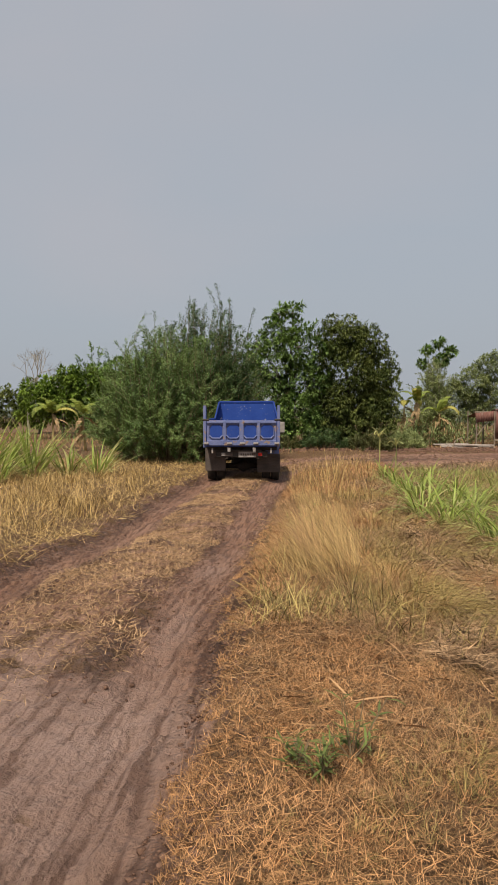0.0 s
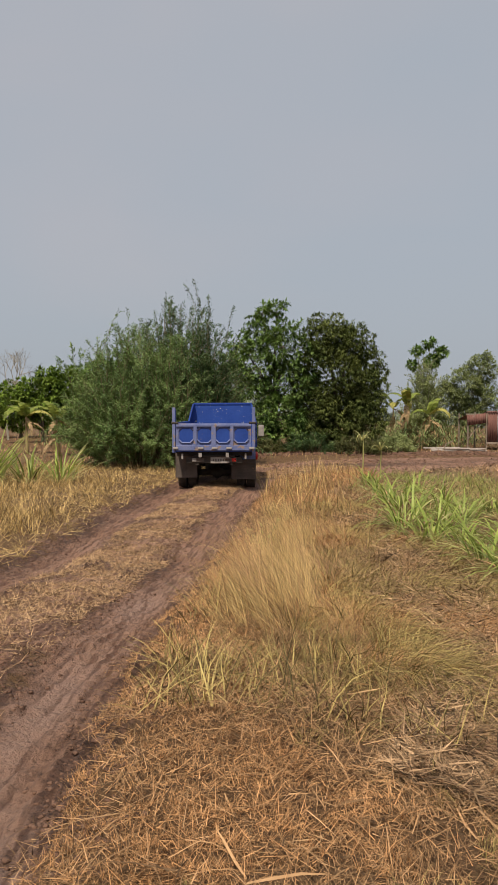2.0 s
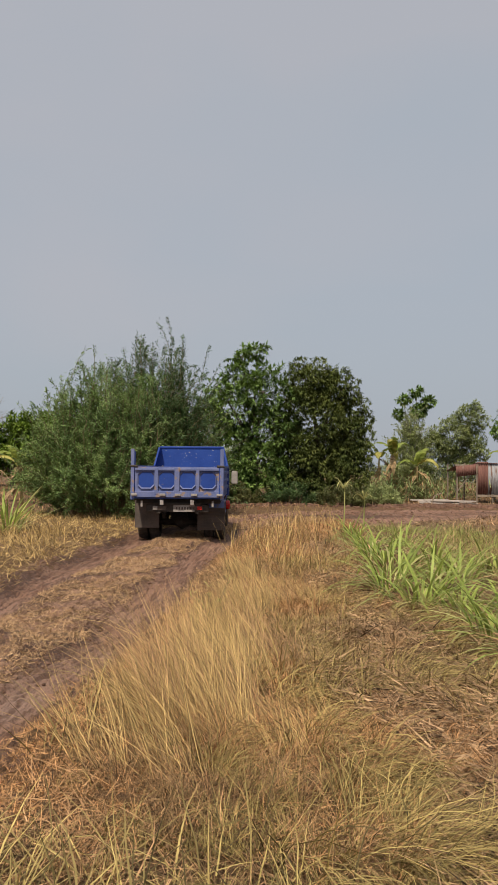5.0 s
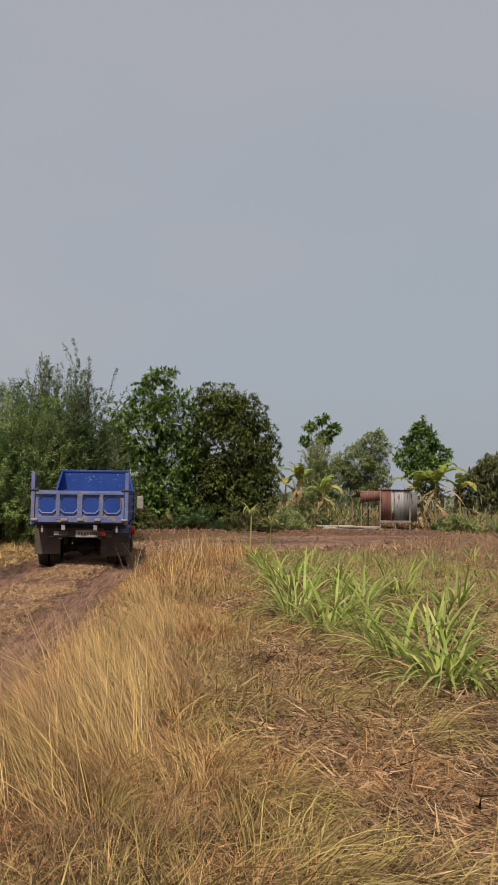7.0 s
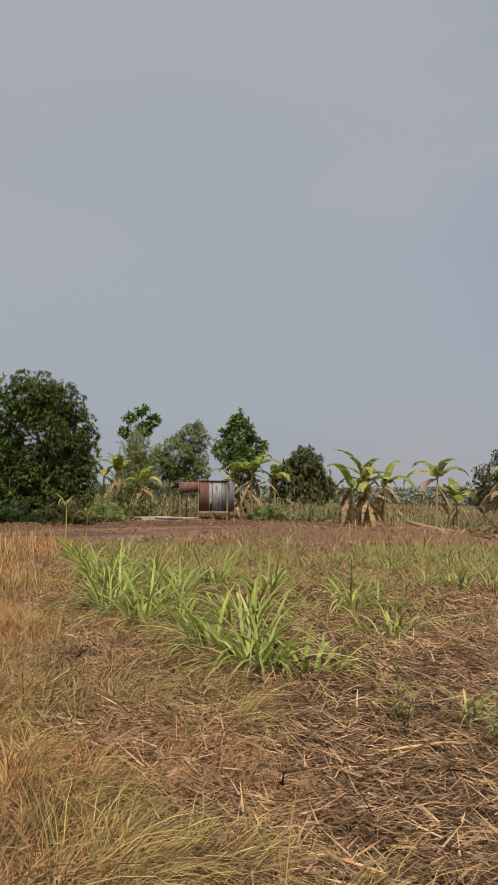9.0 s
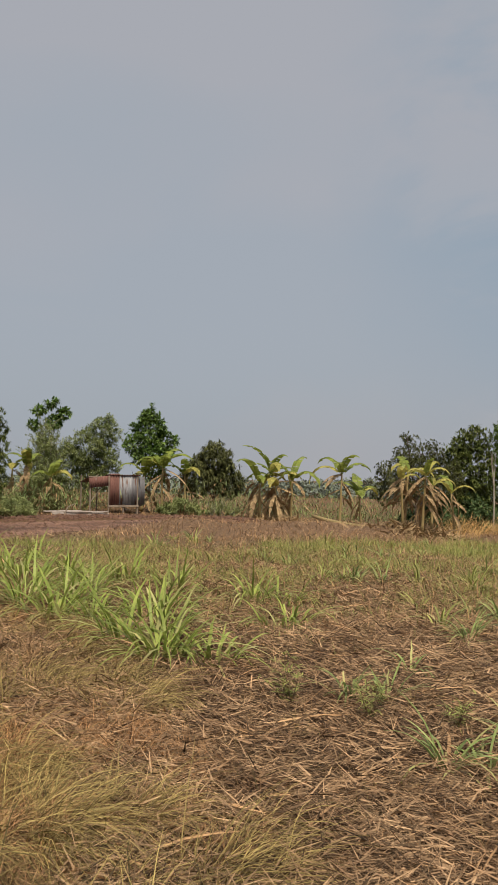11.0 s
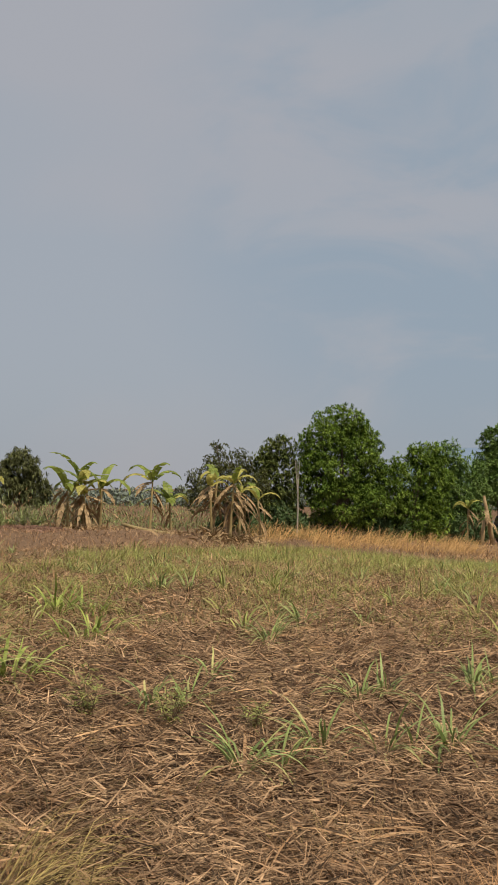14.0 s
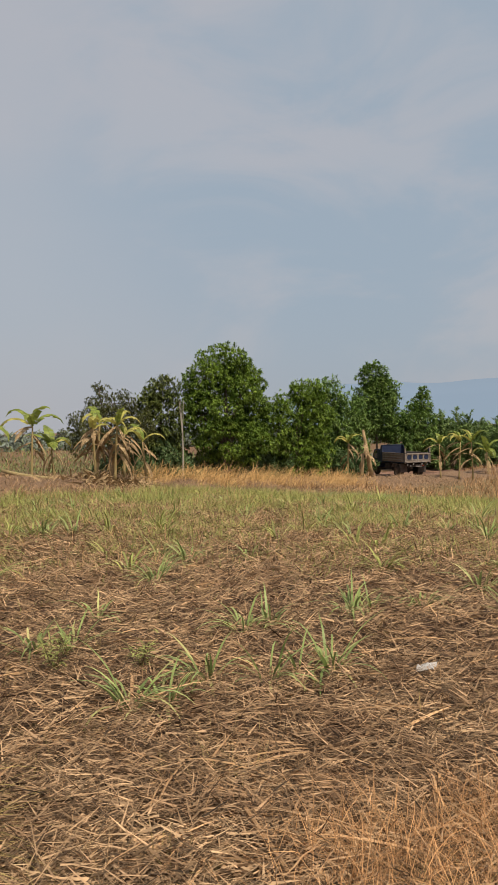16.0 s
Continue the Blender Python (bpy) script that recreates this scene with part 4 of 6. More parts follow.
lobed_tree("broad_tree", "dark green tree across the dry field", -11.6, 46.0, 5.6,
           [(0, 0, 3.0, 2.2, 1.7, 2.0), (1.2, 0, 4.2, 1.2, 1.1, 0.9), (-1.4, 0, 3.4, 1.1, 1.1, 1.1), (0, -0.3, 1.4, 2.3, 1.5, 1.3)], LEAFY, 53, cluster=12, tips=2600, leaves=8, size=(0.26, 0.09), trunk=0.15, inner=0.5)
lobed_tree("dark_tree", "dark green tree across the dry field", -19.5, 52.0, 4.0,
           [(0, 0, 2.2, 2.2, 1.7, 1.8), (1.8, 0, 2.0, 1.7, 1.3, 1.6), (-2, 0, 2.0, 1.7, 1.3, 1.6)], MANGO, 54, cluster=12, tips=1500, leaves=8, size=(0.3, 0.10), trunk=0.15, inner=0.5)


def bare_tree(x, y, seed, height):
    rng = np.random.default_rng(seed)
    tree = thing("bare_tree", pose(x, y, float(gz(x, y)) - 0.03), "leafless grey tree with thin twigs", "tree")
    b = Buf()
    def grow(p, d, L, r, depth):
        q = p + d * L
        b.tube(limb_points(rng, p, q, 4), np.linspace(r, r * 0.6, 4), 5 if depth > 1 else 3, False)
        if depth:
            for _ in range(3):
                e = d + rng.normal(0, 0.42, 3) + (0, 0, 0.12)
                grow(q, e / np.linalg.norm(e), L * rng.uniform(0.6, 0.8), r * 0.6, depth - 1)
    grow(np.zeros(3), np.array([0, 0, 1.0]), height * 0.36, 0.09, 5)
    part("trunk", b, PALE_BARK, tree)


bare_tree(-18.3, 47.0, 61, 5.3)
feathery_bush("dry_thicket", "pale thin thicket at the edge of the dry field", -3.0, 55.0, 90, WILLOWY, 62, 4.0, 4.0, per=80, leaflet=(0.13, 0.04), bark=PALE_BARK, base_r=2.5)
feathery_bush("dry_thicket", "pale thin thicket at the edge of the dry field", -7.5, 60.0, 90, WILLOWY, 63, 4.5, 4.5, per=80, leaflet=(0.13, 0.04), bark=PALE_BARK, base_r=2.5)

# banana plants
for x, y, h, s, g, ye, de, L in [
        (14.5, 33.6, 2.5, 71, 4, 1, 8, 2.0), (15.4, 34.0, 2.6, 72, 3, 2, 8, 1.9), (16.1, 33.8, 2.8, 73, 3, 1, 6, 1.8), (15.2, 33.2, 2.3, 94, 2, 2, 8, 1.6), (18.3, 33.3, 3.3, 74, 4, 1, 6, 1.8), (19.7, 33.8, 2.3, 75, 5, 1, 3, 1.4),
        (15.1, 23.2, 1.9, 76, 1, 2, 14, 1.0), (15.6, 22.9, 2.2, 77, 1, 3, 15, 1.0), (16.1, 23.1, 2.0, 78, 1, 2, 14, 1.0), (15.4, 23.6, 2.1, 92, 1, 2, 14, 1.0), (17.6, 23.9, 1.7, 79, 1, 2, 4, 1.1),
        (35.8, 29.6, 2.6, 80, 2, 3, 7, 1.1), (41.0, 25.7, 2.7, 81, 2, 3, 7, 1.3), (41.7, 25.2, 2.5, 82, 2, 2, 7, 1.3), (47.1, 27.2, 2.2, 83, 5, 1, 3, 1.4), (40.2, 26.4, 2.2, 93, 2, 2, 6, 1.2),
        (10.9, 36.6, 2.9, 84, 5, 1, 6, 1.7), (10.1, 37.2, 2.7, 85, 4, 1, 4, 1.6), (12.3, 37.5, 2.6, 86, 3, 1, 5, 1.5),
        (5.2, 38.5, 3.0, 87, 3, 2, 5, 1.4), (6.1, 38.3, 2.4, 88, 3, 1, 5, 1.3), (4.4, 38.9, 2.7, 89, 3, 1, 3, 1.3),
        (-10.9, 31.4, 2.3, 90, 6, 1, 2, 1.3), (-9.0, 29.9, 2.2, 91, 5, 1, 5, 1.2)]:
    state = "banana plant with ragged yellowing leaves and dead hanging ones" if de > 4 else "banana plant with broad arching green leaves"
    banana_plant(state, x, y, h, s, g, ye, de, L, 0.12, slim=0.6 if g < 3 and L < 1.4 else 1.0)


# ---- grass, straw and cane ----
OLIVE_DRY = material("dry_olive_grass", (0.185, 0.135, 0.044), (0.42, 0.32, 0.122), 2, 0.8, island=0.8, through_light=0.12, bump=0)
THATCH = material("brown_dead_grass", (0.13, 0.075, 0.036), (0.33, 0.205, 0.10), 3, 0.85, island=0.8, through_light=0.08, bump=0)
EYE0 = np.array([1.45, 2.0])


def polar(rng, n, r0, r1, a0, a1, power=1.0):
    """Places round the standing point of the walk, denser near by; angles clockwise from +y in degrees."""
    r = r0 + (r1 - r0) * rng.random(n) ** power
    a = np.radians(rng.uniform(a0, a1, n))
    return EYE0[0] + r * np.sin(a), EYE0[1] + r * np.cos(a)


def grass(name, label, mat, rng, x, y, length, rise, droop, width, az=None, segs=3, lift=0.0, profile=None, wobble=0.12, category="grass", roll=0.35):
    n = len(x)
    base = on_ground(x, y)
    base[:, 2] += rng.uniform(0, 1, n) * lift
    az = rng.uniform(0, 2 * math.pi, n) if az is None else az
    return tagged(part(name, strips(rng, base, az, length, rise, droop, width, segs, profile, wobble, roll), mat), label, category, kind="stuff")


def tufts(name, label, mat, rng, cx, cy, per, height, width, radius=0.045, lean=None, lean_share=0.5, rise=(0.6, 1.45), droop=(0.3, 1.5), segs=3):
    """Bunches of fine blades that fan out of one root, each bunch with its own height and lean."""
    m = len(cx)
    k = np.repeat(np.arange(m), per)
    n = len(k)
    a, r = rng.uniform(0, 2 * math.pi, n), radius * np.sqrt(rng.random(n))
    lean = rng.uniform(0, 2 * math.pi, m) if lean is None else lean
    az = np.arctan2(np.sin(a) * (1 - lean_share) + np.sin(lean[k]) * lean_share, np.cos(a) * (1 - lean_share) + np.cos(lean[k]) * lean_share) + rng.normal(0, 0.3, n)
    tall = (height * rng.uniform(0.6, 1.3, m))[k]
    wide = np.broadcast_to(np.asarray(width, float), m)[k]
    return grass(name, label, mat, rng, cx[k] + r * np.cos(a), cy[k] + r * np.sin(a), tall * rng.uniform(0.4, 1.1, n), rng.uniform(*rise, n), rng.uniform(*droop, n), wide * rng.uniform(0.6, 1.3, n), az=az, segs=segs, roll=0.5)


def patchy(rng, x, y, s, k, level=0.0):
    return wave(x, y, s, k) + 0.6 * wave(x, y, s * 2.7, k + 2) + rng.normal(0, 0.35, len(x)) > level


def field_litter():
    rng = np.random.default_rng(101)
    # short trash over the cane field, combed along the furrows
    x, y = polar(rng, 330000, 1.6, 17, -12, 84, 1.3)
    d, _ = road_side(x, y)
    keep = (x > 1.5 + 0.5 * wave(x, y, 1.3)) & (d > 1.6)
    x, y = x[keep], y[keep]
    n = len(x)
    r = np.hypot(x - EYE0[0], y - EYE0[1])
    along = -0.65 + rng.normal(0, 0.75, n) + np.pi * (rng.random(n) < 0.5) + 0.5 * wave(x, y, 1.0, 3)
    grass("cane_trash", "brown dried cane leaves strewn over the field", TRASH, rng, x, y, rng.uniform(0.03, 0.13, n) * (1 + 0.08 * r), rng.normal(0.16, 0.3, n), rng.uniform(-0.1, 0.35, n), (0.0018 + 0.0085 * rng.random(n) ** 2.2) * (1 + 0.09 * r), az=along, segs=1, lift=0.075, category="straw", roll=0.6)
    # matted thin straw in swirls
    x, y = polar(rng, 75000, 1.5, 15, -20, 84, 1.4)
    d, _ = road_side(x, y)
    keep = (d > 1.45) & patchy(rng, x, y, 1.5, 3, 0.45)
    x, y = x[keep], y[keep]
    n = len(x)
    flow = 2.6 + 1.9 * wave(x, y, 1.3, 5) + rng.normal(0, 0.8, n)
    grass("matted_straw", "tan matted dry grass lying in swirls", STRAW, rng, x, y, rng.uniform(0.05, 0.17, n), rng.uniform(0.0, 0.8, n), rng.uniform(0.3, 1.5, n), rng.uniform(0.0016, 0.0032, n), az=flow, segs=2, lift=0.05, category="straw", roll=0.5)
    # broad pale cane leaves on top
    x, y = polar(rng, 1700, 1.6, 12, -8, 84, 1.0)
    keep = x > 1.7
    x, y = x[keep], y[keep]
    n = len(x)
    grass("fallen_cane_leaf", "pale broad dead cane leaves lying on the trash", STRAW, rng, x, y, rng.uniform(0.15, 0.42, n), rng.normal(0.08, 0.12, n), rng.uniform(0, 0.5, n), rng.uniform(0.006, 0.015, n), az=-0.6 + rng.normal(0, 0.7, n), segs=3, lift=0.06,
          profile=[0.6, 1, 0.9, 0.2], wobble=0.06, category="straw", roll=0.4)


def wispy_tufts():
    """Thin upright tan and olive tufts that grow through the trash."""
    rng = np.random.default_rng(110)
    cx, cy = polar(rng, 420, 1.4, 8.5, 0, 84, 1.0)
    keep = cx > 1.9
    cx, cy = cx[keep], cy[keep]
    per = 30
    x, y = np.repeat(cx, per) + rng.normal(0, 0.07, len(cx) * per), np.repeat(cy, per) + rng.normal(0, 0.07, len(cx) * per)
    tall = np.repeat(rng.uniform(0.6, 1.3, len(cx)), per)
    half = np.repeat(rng.random(len(cx)) < 0.35, per)
    for k, m, lab in ((half, OLIVE_DRY, "thin olive grass tufts growing through the trash"), (~half, STRAW, "thin tan grass tufts growing through the trash")):
        n = int(k.sum())
        grass("wispy_grass", lab, m, rng, x[k], y[k], tall[k] * rng.uniform(0.05, 0.2, n), rng.uniform(0.5, 1.5, n), rng.uniform(0.1, 1.2, n), rng.uniform(0.0018, 0.0032, n), segs=3, roll=0.5)


def leaf_bundles():
    """Bunches of long pale cane leaves dropped together on the trash."""
    rng = np.random.default_rng(108)
    x, y = polar(rng, 90, 1.7, 11, 6, 82, 0.8)
    keep = x > 2.0
    x, y = x[keep], y[keep]
    per = 9
    az = np.repeat(rng.uniform(0, 6.28, len(x)), per) + rng.normal(0, 0.16, len(x) * per)
    x, y = np.repeat(x, per) + rng.normal(0, 0.05, len(x) * per), np.repeat(y, per) + rng.normal(0, 0.05, len(y) * per)
    n = len(x)
    grass("leaf_bundle", "bunches of long pale dead cane leaves on the field", STRAW, rng, x, y, rng.uniform(0.2, 0.5, n), rng.normal(0.1, 0.1, n), rng.uniform(0.1, 0.5, n), rng.uniform(0.005, 0.014, n), az=az, segs=4, lift=0.07,
          profile=[0.5, 0.9, 1, 0.8, 0.15], wobble=0.07, category="straw", roll=0.5)


def verge():
    rng = np.random.default_rng(102)
    # short dry grass between track and field, mostly trodden flat
    x, y = rng.uniform(0.0, 3.4, 260000), 0.6 + 24 * rng.random(260000) ** 1.9
    d, _ = road_side(x, y)
    keep = (d > 1.08 + 0.13 * wave(x, y, 5) + rng.normal(0, 0.05, len(x))) & (rng.random(len(x)) < np.clip((2.7 - x) / 0.9, 0, 1))
    x, y = x[keep], y[keep]
    half = patchy(rng, x, y, 1.2, 1, 0.1)
    for m, k, nm, lab in ((STRAW_ORANGE, half, "orange_dry_grass", "short orange-brown dry grass on the verge"), (STRAW, ~half, "tan_dry_grass", "short tan dry grass on the verge")):
        q = int(k.sum())
        grass(nm, lab, m, rng, x[k], y[k], rng.uniform(0.02, 0.085, q) * (1 + 0.08 * y[k]), rng.uniform(0.0, 1.2, q), rng.uniform(0.2, 1.6, q), rng.uniform(0.0013, 0.0026, q) * (1 + 0.14 * y[k]), segs=1, lift=0.025, roll=0.6)
    # close-cropped fringe along the track's edge
    y = 0.9 + 9.5 * rng.random(80000) ** 1.5
    x = np.interp(y, ROAD[:, 1], ROAD[:, 0]) + 1.06 + 0.75 * rng.random(80000) ** 1.2 + 0.1 * wave(y, y, 5)
    n = len(x)
    grass("cropped_grass", "close-cropped tan grass along the edge of the track", STRAW_ORANGE, rng, x, y, rng.uniform(0.015, 0.05, n), rng.uniform(0.2, 1.4, n), rng.uniform(0.0, 1.2, n), rng.uniform(0.0012, 0.0024, n) * (1 + 0.1 * y), segs=1, roll=0.6)
    # loose straws on top
    x, y = rng.uniform(0.8, 2.8, 360), 2.2 + 9 * rng.random(360) ** 1.4
    n = len(x)
    grass("fallen_cane_leaf", "pale broad dead cane leaves on the verge", STRAW, rng, x, y, rng.uniform(0.08, 0.26, n), rng.normal(0.08, 0.12, n), rng.uniform(0, 0.5, n), rng.uniform(0.004, 0.011, n), segs=3, lift=0.04, profile=[0.6, 1, 0.9, 0.2], wobble=0.08, category="straw", roll=0.5)
    x, y = rng.uniform(0.6, 2.6, 2600), 2.6 + 11 * rng.random(2600) ** 1.3
    n = len(x)
    grass("loose_straw", "loose pale straws on the verge", STRAW, rng, x, y, rng.uniform(0.08, 0.28, n), rng.normal(0.1, 0.15, n), rng.uniform(0, 0.6, n), rng.uniform(0.002, 0.005, n), segs=2, lift=0.05, category="straw")
    # middle of the track and its left side
    x, y = rng.uniform(-8, 0.4, 160000), 1.0 + 24 * rng.random(160000) ** 1.5
    x[:100000] = np.interp(y[:100000], ROAD[:, 1], ROAD[:, 0]) + rng.uniform(-0.7, 0.7, 100000)
    d, _ = road_side(x, y)
    mid = (np.abs(d) < 0.52 + 0.12 * wave(x, y, 3)) & patchy(rng, x, y, 2.0, 4, -0.7) & (y > 3.0 + 2.2 * rng.random(len(x)) + 0.5 * wave(x, y, 3.2, 1))
    left = (d < -1.25 + 0.2 * wave(x, y, 2))
    keep = mid | left
    x, y, left = x[keep], y[keep], left[keep]
    for k, m, lo, hi, wide, lab in ((left, STRAW_PALE, 0.06, 0.3, 0.0045, "sparse pale dry grass along the track"), (~left, STRAW_GREY, 0.025, 0.09, 0.0030, "greyish trodden dry grass between the ruts")):
        n = int(k.sum())
        grass("tan_dry_grass", lab, m, rng, x[k], y[k], rng.uniform(lo, hi, n), rng.uniform(0.0, 1.2, n), rng.uniform(0.2, 1.2, n), wide * rng.uniform(0.7, 1.3, n) * (1 + 0.07 * y[k]), segs=1, lift=0.01, roll=0.6)
    # olive growth among the dry grass
    x, y = rng.uniform(0.4, 2.8, 16000), 4 + 12 * rng.random(16000) ** 1.3
    keep = patchy(rng, x, y, 1.8, 7, 0.75)
    x, y = x[keep], y[keep]
    n = len(x)
    grass("olive_grass", "olive green grass tufts in the dry verge", OLIVE_DRY, rng, x, y, rng.uniform(0.1, 0.4, n), rng.uniform(0.4, 1.4, n), rng.uniform(0.3, 1.2, n), rng.uniform(0.004, 0.008, n), segs=3)


def verge_tufts():
    """Low bunches of dry grass between the track and the cane, orange, tan, olive and brown in patches, with bare thatch between."""
    rng = np.random.default_rng(112)
    n = 5200
    x, y = rng.uniform(0.6, 3.0, n), 1.0 + 14 * rng.random(n) ** 1.5
    d, _ = road_side(x, y)
    keep = (d > 1.32 + 0.1 * wave(x, y, 4)) & (rng.random(n) < np.clip((3.0 - x) / 0.7, 0, 1)) & (wave(x, y, 2.1, 4) + 0.7 * wave(x, y, 5.3, 1) + rng.normal(0, 0.3, n) > -0.45)
    x, y = x[keep], y[keep]
    tone = wave(x, y, 1.5, 8) + 0.5 * wave(x, y, 4.1, 2) + 0.5 * (x - 1.6) + rng.normal(0, 0.25, len(x))
    high = np.clip((d[keep] - 1.2) / 0.7, 0.35, 1.0) * np.clip((np.hypot(x - 1.5, y - 2.7) - 0.8) / 1.8, 0.5, 1.0)
    for lo, hi, m, lab in ((-9, -0.35, STRAW_ORANGE, "low orange-brown tufts of dry grass"), (-0.35, 0.1, STRAW, "low tan tufts of dry grass"), (0.1, 0.55, OLIVE_DRY, "low olive tufts of half-dry grass"), (0.55, 9, THATCH, "low brown tufts of dead grass")):
        k = (tone > lo) & (tone <= hi)
        for part_k, per, segs, wide in ((k & (y < 6.5), 36, 3, 0.0023), (k & (y >= 6.5), 20, 2, 0.0050)):
            q = int(part_k.sum())
            tufts("grass_tuft", lab, m, rng, x[part_k], y[part_k], per, rng.uniform(0.09, 0.26, q) * high[part_k], wide, 0.05, segs=segs)


def tall_grass():
    """Tall blond tufts that lean towards the track."""
    rng = np.random.default_rng(103)
    m = 150
    cy = 5.4 + 8.0 * rng.random(m) ** 1.25
    cx = 0.98 - 0.035 * (cy - 5.5) + rng.normal(0, 0.30, m)
    keep = (cx > 0.66 - 0.03 * (cy - 5)) & (wave(cx, cy, 2.7, 3) + rng.normal(0, 0.3, m) > -0.25 + 0.05 * (cy - 5))
    cx, cy = cx[keep], cy[keep]
    m = len(cx)
    for k, mat, lab in ((np.arange(m) % 4 > 0, STRAW_PALE, "tall blond dry grass leaning over the verge"), (np.arange(m) % 4 == 0, STRAW, "tall tan dry grass leaning over the verge")):
        q = int(k.sum())
        tufts("tall_blond_grass", lab, mat, rng, cx[k], cy[k], 95, rng.uniform(0.36, 0.68, q) * np.clip(1.15 - 0.07 * (cy[k] - 5), 0.55, 1), 0.0031, 0.13, lean=rng.normal(2.5, 0.35, q), lean_share=0.74, rise=(0.75, 1.4), droop=(-0.1, 1.1), segs=5)
        tufts("grass_tuft", "matted dry grass at the foot of tall tufts", THATCH if mat == STRAW_PALE else OLIVE_DRY, rng, cx[k], cy[k], 46, rng.uniform(0.15, 0.32, q), 0.0032, 0.11, rise=(0.1, 1.2))
    # flattened pale-olive tufts nearer the field
    cx, cy = rng.uniform(1.35, 2.75, 125), 4.6 + 6.5 * rng.random(125) ** 1.2
    keep = wave(cx, cy, 2.3, 1) > -0.3
    cx, cy = cx[keep], cy[keep]
    q = len(cx)
    tufts("flattened_grass", "flattened pale olive grass tufts", OLIVE_DRY, rng, cx, cy, 95, rng.uniform(0.26, 0.5, q), 0.0037, 0.12, lean=rng.normal(-0.4, 0.7, q), lean_share=0.6, rise=(0.5, 1.3), droop=(1.0, 2.3), segs=5)
    # seed stalks further along the verge
    x, y = rng.uniform(-0.4, 2.0, 2400), rng.uniform(12, 24, 2400)
    d, _ = road_side(x, y)
    keep = (d > 1.3) & patchy(rng, x, y, 1.1, 2, 0.5)
    x, y = x[keep], y[keep]
    n = len(x)
    grass("tall_blond_grass", "sparse blond grass stalks on the verge", STRAW_PALE, rng, x, y, rng.uniform(0.3, 0.8, n), rng.uniform(1.1, 1.5, n), rng.uniform(0.1, 0.8, n), rng.uniform(0.006, 0.011, n), segs=4)
    # orange tufts at the field's near edge
    xs, ys = [], []
    for cx, cy in ((3.75, 3.5), (4.1, 3.5), (3.95, 3.25), (4.3, 3.3), (3.5, 3.2), (3.4, 3.55), (3.15, 3.4), (3.6, 3.75), (3.3, 3.15)):
        xs.append(cx + rng.normal(0, 0.13, 420)), ys.append(cy + rng.normal(0, 0.13, 420))
    x, y = np.concatenate(xs), np.concatenate(ys)
    n = len(x)
    grass("orange_tuft", "orange dry grass tufts at the edge of the field", STRAW_ORANGE, rng, x, y, rng.uniform(0.1, 0.34, n), rng.uniform(0.5, 1.5, n), rng.uniform(0.3, 1.4, n), rng.uniform(0.002, 0.004, n), segs=4)
    # left of the track
    xs, ys = [], []
    for _ in range(150):
        cx, cy = rng.uniform(-9.5, -3.1), rng.uniform(8.5, 19)
        xs.append(cx + rng.normal(0, 0.16, 60)), ys.append(cy + rng.normal(0, 0.16, 60))
    x, y = np.concatenate(xs), np.concatenate(ys)
    n = len(x)
    grass("blond_grass", "blond dry grass tufts left standing in the field", STRAW_PALE, rng, x, y, rng.uniform(0.18, 0.5, n), rng.uniform(0.8, 1.5, n), rng.uniform(0.3, 1.3, n), rng.uniform(0.006, 0.012, n), segs=4)


